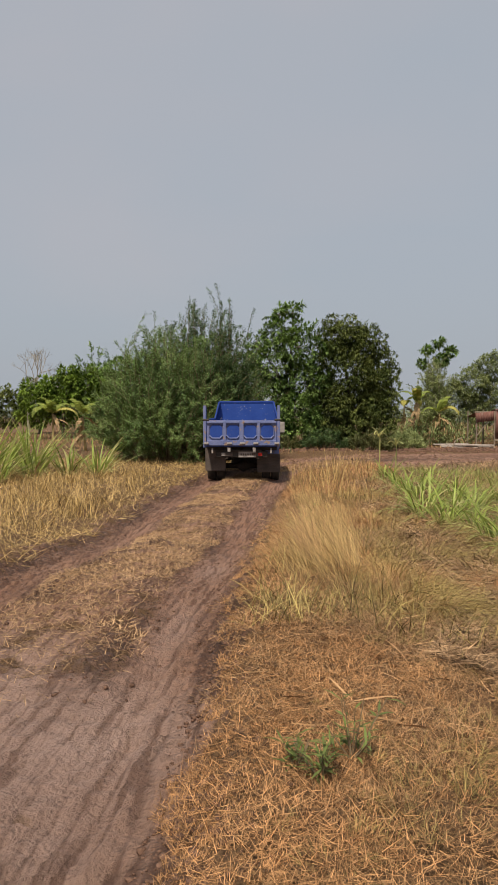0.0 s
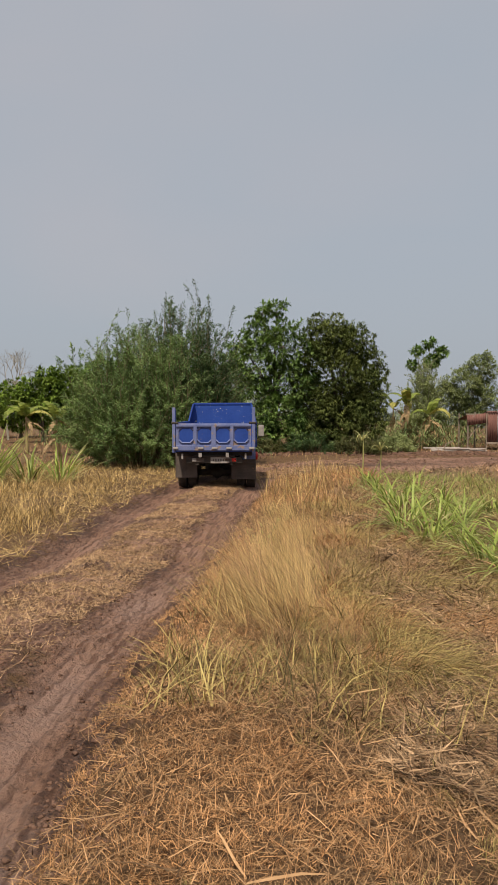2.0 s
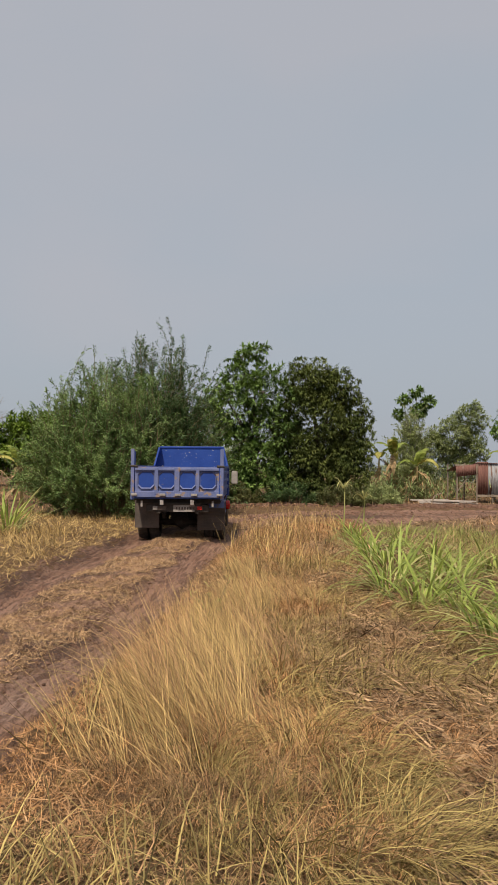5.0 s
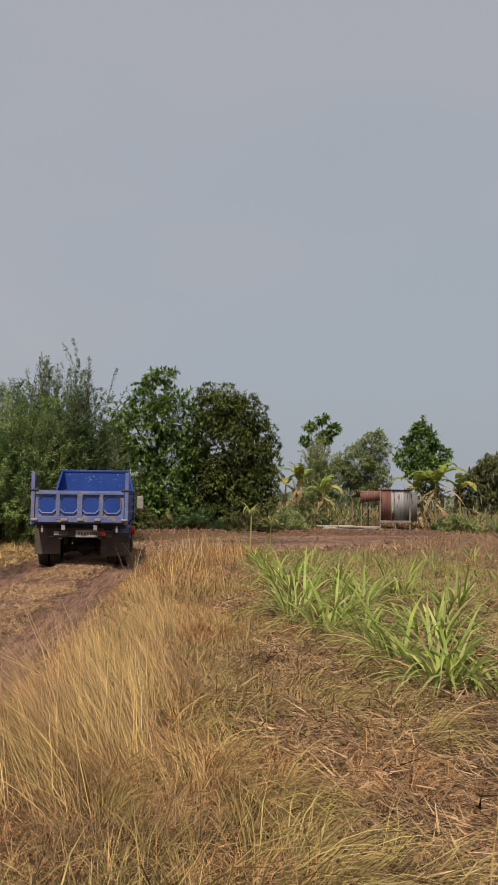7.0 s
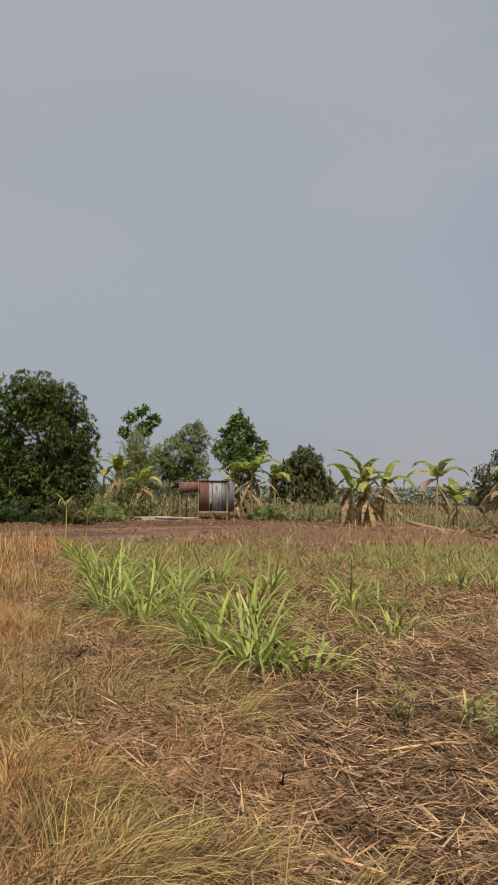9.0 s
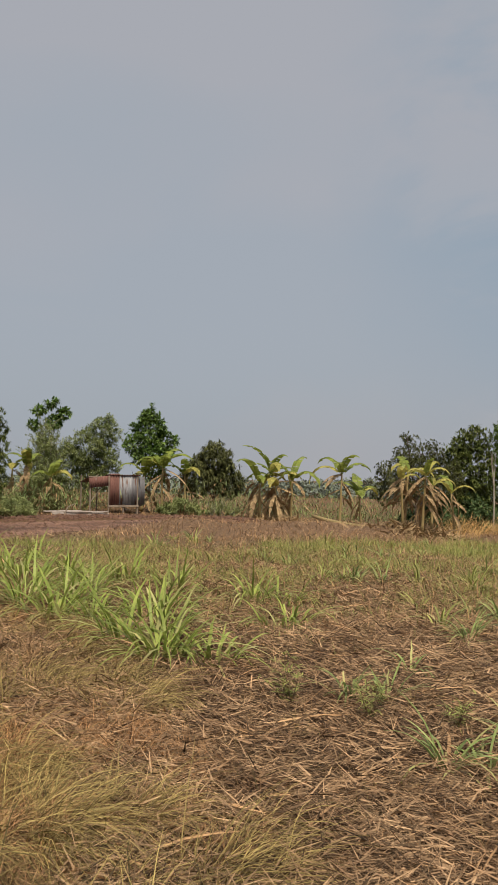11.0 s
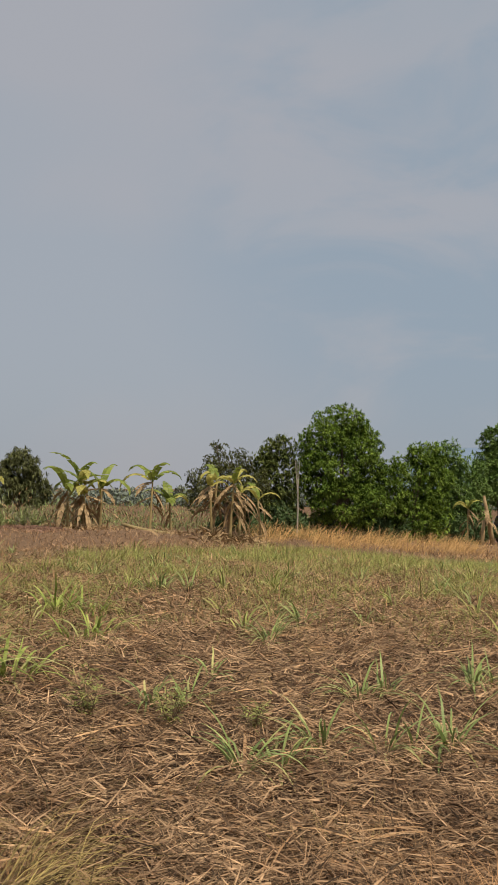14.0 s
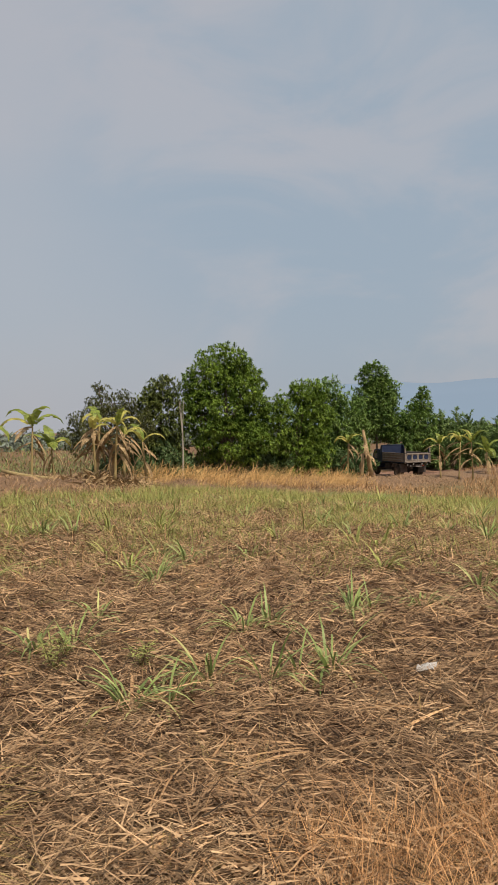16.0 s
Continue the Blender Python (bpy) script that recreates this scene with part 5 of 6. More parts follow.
def far_field():
    rng = np.random.default_rng(104)
    x, y = polar(rng, 150000, 6.8, 24, 3, 80, 0.8)
    d, run = road_side(x, y)
    r = np.hypot(x - EYE0[0], y - EYE0[1])
    beside = (run < 81.5) & (x > 2.8) & (y < 20)
    keep = (beside | (d > 9.6 - 0.05 * np.clip(x - 14, 0, 40) + 0.4 * wave(x, y, 1.1))) & (x > 2.4) & patchy(rng, x, y, 1.7, 3, -0.1) & (rng.random(len(x)) < np.clip((r - 6.3) / 5.5, 0, 1))
    x, y, r = x[keep], y[keep], r[keep]
    n = len(x)
    grass("olive_grass", "thin olive grass and weeds over the far half of the field", OLIVE, rng, x, y, rng.uniform(0.09, 0.26, n) * np.clip(0.4 + (r - 6) / 8, 0.4, 1.4), rng.uniform(0.6, 1.5, n), rng.uniform(0.1, 1.1, n), rng.uniform(0.005, 0.011, n), segs=2)
    x, y = polar(rng, 26000, 8, 24, 3, 80, 0.8)
    d, _ = road_side(x, y)
    keep = (d > 5.0) & (x > 2.4)
    x, y = x[keep], y[keep]
    n = len(x)
    grass("tan_dry_grass", "dry stubble over the far half of the field", STRAW, rng, x, y, rng.uniform(0.10, 0.35, n), rng.uniform(0.3, 1.4, n), rng.uniform(0.1, 1.0, n), rng.uniform(0.006, 0.012, n), segs=2)
    # low bank beside the far stretch of track
    x, y = rng.uniform(2, 40, 66000), rng.uniform(14, 34, 66000)
    d, run = road_side(x, y)
    keep = (d > 3.0) & (d < 9.4) & (run > 81.5)
    x, y, d = x[keep], y[keep], d[keep]
    n = len(x)
    grass("bank_straw", "brown dead grass on the low bank", TRASH, rng, x, y, rng.uniform(0.1, 0.4, n), rng.uniform(0.0, 0.9, n), rng.uniform(0.1, 1.0, n), rng.uniform(0.008, 0.018, n), segs=2)
    # dead leaves dropped round the banana plants
    k = rng.integers(0, 3, 1500)
    x = np.array([15.6, 15.6, 18.6])[k] + rng.normal(0, 0.7, 1500)
    y = np.array([23.0, 33.2, 33.0])[k] + rng.normal(0, 0.45, 1500)
    grass("dead_banana_leaves", "brown dead banana leaves heaped round the stems", DEAD_LEAF, rng, x, y, rng.uniform(0.2, 0.6, 1500), rng.uniform(0.0, 1.1, 1500), rng.uniform(0.3, 1.6, 1500), rng.uniform(0.03, 0.09, 1500), segs=3, lift=0.1, category="leaves", roll=0.6)
    # orange grass along the bank's eastern stretch
    x, y = rng.uniform(16.5, 38, 46000), rng.uniform(17, 32, 46000)
    d, _ = road_side(x, y)
    keep = (d > 4.2) & (d < 7.4) & (rng.random(len(x)) < np.clip((x - 16.5) / 2, 0, 1) * np.clip((31.5 - x) / 1.5, 0, 1)) & patchy(rng, x, y, 1.6, 2, -0.1)
    x, y = x[keep], y[keep]
    n = len(x)
    grass("orange_bank_grass", "blond-orange dry grass bent by the wind on the bank", BLOND, rng, x, y, rng.uniform(0.35, 0.95, n), rng.uniform(0.7, 1.4, n), rng.uniform(0.3, 1.4, n), rng.uniform(0.008, 0.014, n), az=rng.normal(-0.4, 0.8, n), segs=4,
          profile=[0.8, 0.8, 0.7, 1.0, 0.3])
    x, y = rng.uniform(24, 70, 40000), rng.uniform(8, 34, 40000)
    d, _ = road_side(x, y)
    open_way = np.abs(np.degrees(np.arctan2(x - EYE0[0], y - EYE0[1])) - 56.2) < 3.2
    keep = (d > 2.5) & (d < 16) & ((d > 7.0) | (x > 37)) & (np.hypot(x - 43.2, y - 30.6) > 5) & ~(open_way & (x > 31))
    x, y = x[keep], y[keep]
    n = len(x)
    grass("tan_dry_grass", "tan dry grass on the slope beside the far track", STRAW, rng, x, y, rng.uniform(0.15, 0.5, n), rng.uniform(0.5, 1.4, n), rng.uniform(0.1, 1.0, n), rng.uniform(0.012, 0.025, n), segs=2)
    # fields beyond the track, left and behind
    x, y = rng.uniform(-22, 20, 26000), rng.uniform(24, 60, 26000)
    d, _ = road_side(x, y)
    keep = d < -4.0
    x, y = x[keep], y[keep]
    n = len(x)
    grass("tan_dry_grass", "dry stubble in the field beyond the track", STRAW, rng, x, y, rng.uniform(0.08, 0.28, n), rng.uniform(0.3, 1.4, n), rng.uniform(0.1, 1.0, n), rng.uniform(0.012, 0.028, n), segs=2)


def dry_scrub():
    """Low dry brush beyond the far side of the track."""
    rng = np.random.default_rng(107)
    x, y = rng.uniform(-12, 62, 1300), 36 + 20 * rng.random(1300) ** 1.3
    d, _ = road_side(x, y)
    keep = (d < -5) & patchy(rng, x, y, 0.35, 2, -0.3)
    x, y = x[keep], y[keep]
    h = rng.uniform(0.4, 1.6, len(x)) * (1 + 0.5 * ((x > 9) & (x < 34)))
    per = 60
    base = np.repeat(on_ground(x, y), per, 0) + rng.normal(0, 1, (len(x) * per, 3)) * np.repeat(np.stack([h * 0.6, h * 0.6, 0 * h], -1), per, 0)
    base[:, 2] += rng.random(len(base)) * np.repeat(h, per) * 0.8
    for m, k, lab in ((WILLOWY, 0, "dull green scrub beyond the track"), (FEATHER, 1, "green scrub beyond the track"), (THATCH, 2, "dry brown brush beyond the track")):
        q = base[k::3]
        n = len(q)
        tagged(part("low_scrub", strips(rng, q, rng.uniform(0, 6.28, n), rng.uniform(0.12, 0.4, n), rng.uniform(0, 1.4, n), rng.uniform(0, 1, n), rng.uniform(0.02, 0.05, n), 2, [0.5, 1, 0.2]), m), lab, "scrub", kind="stuff")


SHOOT = material("grey_green_cane_leaf", (0.15, 0.21, 0.055), (0.36, 0.42, 0.15), 4, 0.5, island=0.35, through_light=0.3, bump=0)


def canes():
    big = "leafy green sugar cane clump with pale dry lower leaves"
    small = "small green sugar cane shoot in the trash"
    rows = [(3.12, 8.35, 40, 0.95), (3.45, 8.05, 16, 0.6), (2.95, 9.1, 24, 0.85), (3.4, 9.3, 22, 0.8), (2.55, 10.6, 34, 1.05), (2.9, 10.2, 24, 0.85), (3.5, 10.3, 26, 0.85),
            (2.35, 11.6, 34, 1.1), (2.9, 11.6, 26, 0.9), (3.9, 11.2, 24, 0.8), (2.5, 12.9, 30, 1.0), (3.3, 12.6, 26, 0.9), (4.4, 12.3, 24, 0.8), (2.4, 14.2, 28, 1.0), (3.2, 14.2, 26, 0.9), (4.0, 13.6, 24, 0.8),
            (2.3, 15.8, 28, 0.95), (2.2, 17.6, 26, 0.9), (3.0, 16.2, 24, 0.8), (5.1, 11.2, 26, 0.8), (5.4, 10.9, 20, 0.7), (4.9, 9.6, 16, 0.55), (4.6, 9.3, 12, 0.5)]
    for k, (x, y, n, L) in enumerate(rows):
        cane_clump(big, x, y, 200 + k, int(n * 1.3), L * 0.95, radius=0.2, wide=0.028, pale=0.5)
    near = [(4.52, 5.66, 16, 0.55), (3.92, 5.6, 14, 0.5), (4.1, 5.5, 10, 0.4), (6.1, 8.25, 14, 0.5), (4.27, 6.75, 10, 0.45), (4.05, 6.9, 12, 0.45), (5.43, 6.27, 14, 0.5), (5.7, 6.3, 10, 0.4), (4.78, 5.4, 7, 0.6),
            (5.2, 5.24, 16, 0.6), (5.0, 5.3, 8, 0.4), (6.37, 6.03, 16, 0.5), (6.6, 6.0, 12, 0.4), (6.98, 5.77, 14, 0.45), (7.8, 5.68, 14, 0.5), (7.1, 5.0, 12, 0.4), (6.33, 8.51, 16, 0.55), (4.8, 7.3, 8, 0.4), (7.2, 9.6, 14, 0.5)]
    for k, (x, y, n, L) in enumerate(near):
        cane_clump(small, x, y, 300 + k, int(n * 1.3), L * 0.9, mat=SHOOT, radius=0.07, group="sugar cane shoots", wide=0.017, pale=0.35)
    rng = np.random.default_rng(310)
    x, y = polar(rng, 240, 8, 20, 8, 72, 0.9)
    d, _ = road_side(x, y)
    ok = (d > 6.5) & (x > 4)
    for k, (a, b) in enumerate(list(zip(x[ok], y[ok]))[:95]):
        cane_clump(small, a, b, 320 + k, int(rng.integers(9, 18)), float(rng.uniform(0.35, 0.65)), radius=0.08, group="sugar cane shoots", wide=0.024, pale=0.4, mat=SHOOT if rng.random() < 0.6 else OLIVE)
    tall = "tall pale sugar cane stalk with a tuft of leaves"
    cane_clump(tall, 2.1, 19.0, 430, 12, 0.55, CANE_PALE, 0, 0.02, stalk=0.95)
    cane_clump(tall, 2.55, 19.4, 431, 10, 0.5, CANE_PALE, 0, 0.02, stalk=0.7)
    left = "yellow-green sugar cane clump beside the dry field"
    for k, (x, y, n, L) in enumerate([(-6.9, 16.8, 46, 1.75), (-6.3, 17.6, 40, 1.4), (-7.7, 17.8, 46, 1.9), (-5.7, 18.4, 30, 1.0), (-5.0, 18.6, 30, 1.2), (-7.2, 19.6, 40, 1.5), (-8.6, 18.6, 46, 1.9), (-6.6, 16.0, 40, 1.3)]):
        cane_clump(left, x, y, 440 + k, n, L * 1.1, CANE, 0.6, 0.25, wide=0.045, bend=(0.2, 1.3))


def weeds():
    rng = np.random.default_rng(105)
    for k, (x, y, h, n) in enumerate([(0.93, 2.06, 0.14, 40), (1.04, 2.24, 0.26, 30), (0.84, 2.14, 0.12, 20), (3.6, 6.9, 0.35, 90), (3.95, 6.45, 0.3, 80), (0.55, 9.6, 0.4, 60), (4.35, 6.1, 0.25, 50)]):
        weed = thing("weed", pose(x, y, float(gz(x, y)) - 0.01), "low green weed in the dry grass", "weed", "weeds")
        tips = []
        for s in range(9):
            a = rng.uniform(0, 6.28)
            p = limb_points(rng, (0, 0, 0.0), (math.cos(a) * h * 0.7 * rng.random(), math.sin(a) * h * 0.7 * rng.random(), h * rng.uniform(0.5, 1)), 5)
            part("stem", Buf().tube(p, np.linspace(0.004, 0.0015, 5), 4), TWIG, weed)
            tips.append(p[1:])
        tips = np.concatenate(tips)
        c = tips[rng.integers(0, len(tips), n * 2)]
        part("foliage", strips(rng, c, rng.uniform(0, 6.28, n * 2), rng.uniform(0.04, 0.09, n * 2), rng.uniform(0, 0.9, n * 2), rng.uniform(0, 1, n * 2), rng.uniform(0.006, 0.014, n * 2), 2, [0.4, 1, 0.1]), WEED if k < 3 else OLIVE, weed)


def clods():
    """Turned-up lumps of soil along the track and in a ridge beyond its bend."""
    rng = np.random.default_rng(106)
    v0 = np.array([(-1, -1, -1), (1, -1, -1), (1, 1, -1), (-1, 1, -1), (-1, -1, 1), (1, -1, 1), (1, 1, 1), (-1, 1, 1)], float) * 0.62
    f0 = np.array([(0, 3, 2, 1), (4, 5, 6, 7), (0, 1, 5, 4), (1, 2, 6, 5), (2, 3, 7, 6), (3, 0, 4, 7)])
    def heap(x, y, size, label):
        n = len(x)
        v = v0[None] * rng.uniform(0.45, 1.2, (n, 8, 3)) * size[:, None, None]
        a = rng.uniform(0, 6.28, n)
        c, s = np.cos(a)[:, None], np.sin(a)[:, None]
        v = np.stack([v[..., 0] * c - v[..., 1] * s, v[..., 0] * s + v[..., 1] * c, v[..., 2] * 0.75], -1) + on_ground(x, y)[:, None]
        f = (np.arange(n)[:, None, None] * 8 + f0[None]).reshape(-1, 4)
        tagged(part("soil_clod", (v.reshape(-1, 3), f), CLOD), label, "soil", kind="stuff")
    run = 1.0 + 15 * rng.random(24000) ** 1.5
    side = rng.choice([-1.15, -0.40, 0.36, 0.40, 1.08, 1.12], 24000) + rng.normal(0, 0.13, 24000)
    ok = (run > 2.8 + 1.8 * rng.random(len(run))) | (np.abs(side) > 0.95)
    run, side = run[ok], side[ok]
    x = np.interp(run, ROAD[:, 1], ROAD[:, 0]) + side
    heap(x, run, 0.003 + 0.019 * rng.random(len(run)) ** 2.5, "small clods of red-brown mud along the ruts")
    x = rng.uniform(-1.5, 14, 1500)
    y = 31.5 + 0.12 * x + rng.normal(0, 0.7, 1500)
    heap(x, y, rng.uniform(0.04, 0.17, 1500), "ridge of turned red-brown soil beyond the track")
    x, y = rng.uniform(-5, 30, 2500), rng.uniform(22, 36, 2500)
    d, _ = road_side(x, y)
    k = np.abs(d) < 4.5
    heap(x[k], y[k], rng.uniform(0.02, 0.07, int(k.sum())), "lumps of dry mud on the track")


def behind():
    """The same dry cover carried on behind and beside the walk."""
    rng = np.random.default_rng(109)
    x, y = rng.uniform(-9, 12, 50000), rng.uniform(-7, 3.5, 50000)
    d, _ = road_side(x, y)
    ang = np.degrees(np.arctan2(x - EYE0[0], y - EYE0[1]))
    keep = (np.abs(d) > 1.3) & ((y < 0.8) | ((x > 3) & (ang > 84)) | (x < -8))
    x, y = x[keep], y[keep]
    n = len(x)
    grass("tan_dry_grass", "short tan dry grass behind the walk", STRAW, rng, x, y, rng.uniform(0.07, 0.26, n), rng.uniform(0.0, 1.0, n), rng.uniform(0.2, 1.2, n), rng.uniform(0.006, 0.014, n), segs=1, lift=0.03, roll=0.6)


field_litter()
behind()
leaf_bundles()
wispy_tufts()
verge()
verge_tufts()
tall_grass()
far_field()
dry_scrub()
canes()
weeds()
clods()


# ---- trucks ----
def wheel(parent, x, y, r, width, dual=False, steer=False):
    """Tyre, rim with a dished centre, hub; facing outwards in x."""
    s = 1 if x > 0 else -1
    for k in range(2 if dual else 1):
        xc = x - s * k * (width + 0.03)
        tyre = part("wheel", Buf().turned([(-width / 2, r * 0.58), (-width / 2, r * 0.9), (-width * 0.42, r * 0.97), (-width * 0.3, r), (width * 0.3, r), (width * 0.42, r * 0.97), (width / 2, r * 0.9), (width / 2, r * 0.58)],
                                          (xc, y, r), "x", 32), TYRE, parent, "muddy black tyre", smooth=True)
        o = s * width / 2
        part("rim", Buf().turned([(o * 0.9, r * 0.60), (o * 0.95, r * 0.55), (o * 0.5, r * 0.5), (o * 0.35, r * 0.28), (o * 0.75, r * 0.24), (o * 0.8, r * 0.02)], (xc, y, r), "x", 24), RIM, tyre, "dusty steel rim", smooth=True)
        if k == 0:
            tread = Buf()
            for u in np.linspace(0, 2 * math.pi, 40, endpoint=False):
                cy, cz = y + math.cos(u) * r, r + math.sin(u) * r
                tread.add([(xc - width * 0.45, cy - 0.02 * math.sin(u), cz + 0.02 * math.cos(u)), (xc + width * 0.45, cy - 0.02 * math.sin(u), cz + 0.02 * math.cos(u)),
                           (xc + width * 0.45, cy + 0.012 * math.cos(u), cz + 0.012 * math.sin(u)), (xc - width * 0.45, cy + 0.012 * math.cos(u), cz + 0.012 * math.sin(u))], [(0, 1, 2, 3)])
            part("tread", tread, TYRE, tyre)


def octagon(y0, x0, x1, z0, z1, c):
    return [(x0 + c, z0), (x1 - c, z0), (x1, z0 + c), (x1, z1 - c), (x1 - c, z1), (x0 + c, z1), (x0, z1 - c), (x0, z0 + c)]


def dump_truck(name, label, at, paint, dull, chipped, gate_mat=None, side_mat=None):
    """Rear axle over the origin, front towards +y."""
    truck = thing(name, at, label, "truck")
    gate_mat, side_mat = gate_mat or dull, side_mat or paint
    W, y0, y1, z0, z1 = 0.88, -1.28, 2.42, 0.95, 1.52
    # chassis
    part("chassis_rail", Buf().box((-0.42, -1.15, 0.62), (-0.34, 3.6, 0.80), 0.01), STEEL_DIRTY, truck)
    part("chassis_rail", Buf().box((0.34, -1.15, 0.62), (0.42, 3.6, 0.80), 0.01), STEEL_DIRTY, truck)
    part("rear_axle", Buf().tube([(-0.8, 0, 0.38), (-0.15, 0, 0.38), (0, 0, 0.38), (0.15, 0, 0.38), (0.8, 0, 0.38)], [0.06, 0.07, 0.17, 0.07, 0.06], 12), STEEL_DIRTY, truck, smooth=True)
    part("propeller_shaft", Buf().tube([(0, 0.1, 0.42), (0, 2.4, 0.6)], 0.045, 8), STEEL_DIRTY, truck, smooth=True)
    for s in (-1, 1):
        spring = Buf()
        for k in range(4):
            L = 0.62 - 0.12 * k
            spring.tube([(s * 0.5, -L, 0.56 - 0.02 * k), (s * 0.5, 0, 0.46 - 0.02 * k), (s * 0.5, L, 0.56 - 0.02 * k)], 0.018, 4)
        part("leaf_spring", spring, STEEL_DIRTY, truck)
    # bed floor and cross members
    part("bed_floor", Buf().box((-W, y0, z0 - 0.03), (W, y1, z0 + 0.03), 0.008), paint, truck)
    for y in np.linspace(-1.0, 2.2, 8):
        part("cross_member", Buf().box((-W + 0.04, y - 0.03, z0 - 0.13), (W - 0.04, y + 0.03, z0 - 0.03), 0.006), STEEL_DIRTY, truck)
    part("bed_subframe", Buf().box((-0.45, -1.2, 0.80), (0.45, 2.3, 0.83)), STEEL_DIRTY, truck)
    # side boards with long pressings and uprights
    for s in (-1, 1):
        side = part("side_board", Buf().box((s * (W - 0.02) - 0.02, y0 + 0.16, z0 + 0.03), (s * (W - 0.02) + 0.02, y1 - 0.38, z1), 0.006), side_mat, truck)
        for z in (z0 + 0.10, z0 + 0.26, z0 + 0.43):
            part("pressed_rib", Buf().prism([(s * W, z), (s * (W + 0.028), z + 0.02), (s * (W + 0.028), z + 0.07), (s * W, z + 0.09)], 1, y0 + 0.5, y1 - 0.45), side_mat, side)
        part("top_rail", Buf().box((s * W - 0.035, y0 + 0.16, z1), (s * W + 0.035, y1 - 0.38, z1 + 0.05), 0.008), side_mat, side)
        part("rear_post", Buf().box((s * W - 0.03, y0, z0), (s * W + 0.035, y0 + 0.16, 1.86), 0.012), paint, truck, "tall blue corner plate")
        part("post_rail", Buf().box((s * W - 0.035, y0 - 0.03, z0 - 0.05), (s * W + 0.035, y0 + 0.05, 1.90), 0.01), dull, truck, "dusty grey-blue corner post")
        part("front_plate", Buf().prism([(y1 - 0.38, z0 - 0.08), (y1, z0 - 0.08), (y1, 1.56), (y1 - 0.38, 1.56)], 0, s * W - 0.03, s * W + 0.035), paint, truck)
        lo_x, hi_x = s * W, s * 0.77
        part("front_wing", Buf().add([(lo_x - 0.02, y1 - 0.36, 1.56), (lo_x + 0.02, y1 - 0.36, 1.56), (lo_x + 0.02, y1, 1.56), (lo_x - 0.02, y1, 1.56),
                                      (hi_x - 0.02, y1 - 0.28, 2.02), (hi_x + 0.02, y1 - 0.28, 2.02), (hi_x + 0.02, y1, 2.02), (hi_x - 0.02, y1, 2.02)],
                                     [(0, 3, 2, 1), (4, 5, 6, 7), (0, 1, 5, 4), (1, 2, 6, 5), (2, 3, 7, 6), (3, 0, 4, 7)]), paint, truck)
        part("fender", Buf().prism([(-0.62, 0.62), (-0.5, 0.84), (0.5, 0.84), (0.66, 0.60), (0.63, 0.60), (0.47, 0.81), (-0.47, 0.81), (-0.59, 0.62)], 0, s * 0.56, s * 0.9), dull, truck, "bent dusty fender")
    # headboard: trapezoid plate with rusty scrapes
    head = part("headboard", Buf().add([(-W, y1 - 0.03, z0), (W, y1 - 0.03, z0), (W, y1 - 0.03, 1.55), (0.76, y1 - 0.03, 2.02), (-0.76, y1 - 0.03, 2.02), (-W, y1 - 0.03, 1.55),
                                        (-W, y1 + 0.03, z0), (W, y1 + 0.03, z0), (W, y1 + 0.03, 1.55), (0.76, y1 + 0.03, 2.02), (-0.76, y1 + 0.03, 2.02), (-W, y1 + 0.03, 1.55)],
                                       [(0, 1, 2, 3, 4, 5), (6, 7, 8, 9, 10, 11)] + [(i, (i + 1) % 6, 6 + (i + 1) % 6, 6 + i) for i in range(6)]), chipped, truck, "scratched blue steel headboard")
    part("head_rail", Buf().box((-0.78, y1 - 0.05, 2.0), (0.78, y1 + 0.05, 2.05), 0.01), paint, head)
    # tailgate with four eight-sided recesses
    gate = part("tailgate", Buf().box((-W + 0.05, y0 - 0.015, z0), (W - 0.05, y0 + 0.03, 1.55), 0.006), gate_mat, truck, "dusty blue tailgate with eight-sided panels")
    xs = np.linspace(-W + 0.07, W - 0.07, 5)
    for z, h in ((1.50, 0.05), (z0 + 0.06, 0.12)):
        part("gate_rail", Buf().box((-W + 0.05, y0 - 0.055, z - h / 2), (W - 0.05, y0 - 0.01, z + h / 2), 0.01), gate_mat, gate)
    for k in range(4):
        a, b = xs[k], xs[k + 1]
        o = octagon(0, a + 0.035, b - 0.035, 1.12, 1.46, 0.07)
        i = octagon(0, a + 0.055, b - 0.055, 1.14, 1.44, 0.065)
        n = 8
        verts = [(p, y0 - 0.05, q) for p, q in o] + [(p, y0 - 0.022, q) for p, q in i]
        part("panel_rim", Buf().add(verts, [(j, (j + 1) % n, n + (j + 1) % n, n + j) for j in range(n)]), dull, gate)
        part("panel", Buf().prism(i, 1, y0 - 0.024, y0 - 0.012), paint, gate, "blue recessed panel")
    for k in (1, 2, 3):
        w = 0.05 if k == 2 else 0.035
        part("gate_upright", Buf().box((xs[k] - w, y0 - 0.06, z0 + 0.05), (xs[k] + w, y0 - 0.01, 1.53), 0.008), gate_mat, gate)
    for x in (-0.84, -0.28, 0.02, 0.34, 0.84):
        part("gate_latch", Buf().box((x - 0.06, y0 - 0.09, z0 + 0.03), (x + 0.06, y0 - 0.05, z0 + 0.075), 0.01), WHITE_DIRTY, gate, "dull metal latch")
    for s in (-1, 1):
        part("gate_hinge", Buf().tube([(s * (W - 0.1), y0 - 0.02, 1.56), (s * (W + 0.05), y0 - 0.02, 1.56)], 0.025, 8), STEEL_DIRTY, gate)
    # rear bar, lamps and flaps
    part("rear_bar", Buf().box((-0.62, y0 + 0.12, 0.66), (0.62, y0 + 0.2, 0.80), 0.01), STEEL_DIRTY, truck)
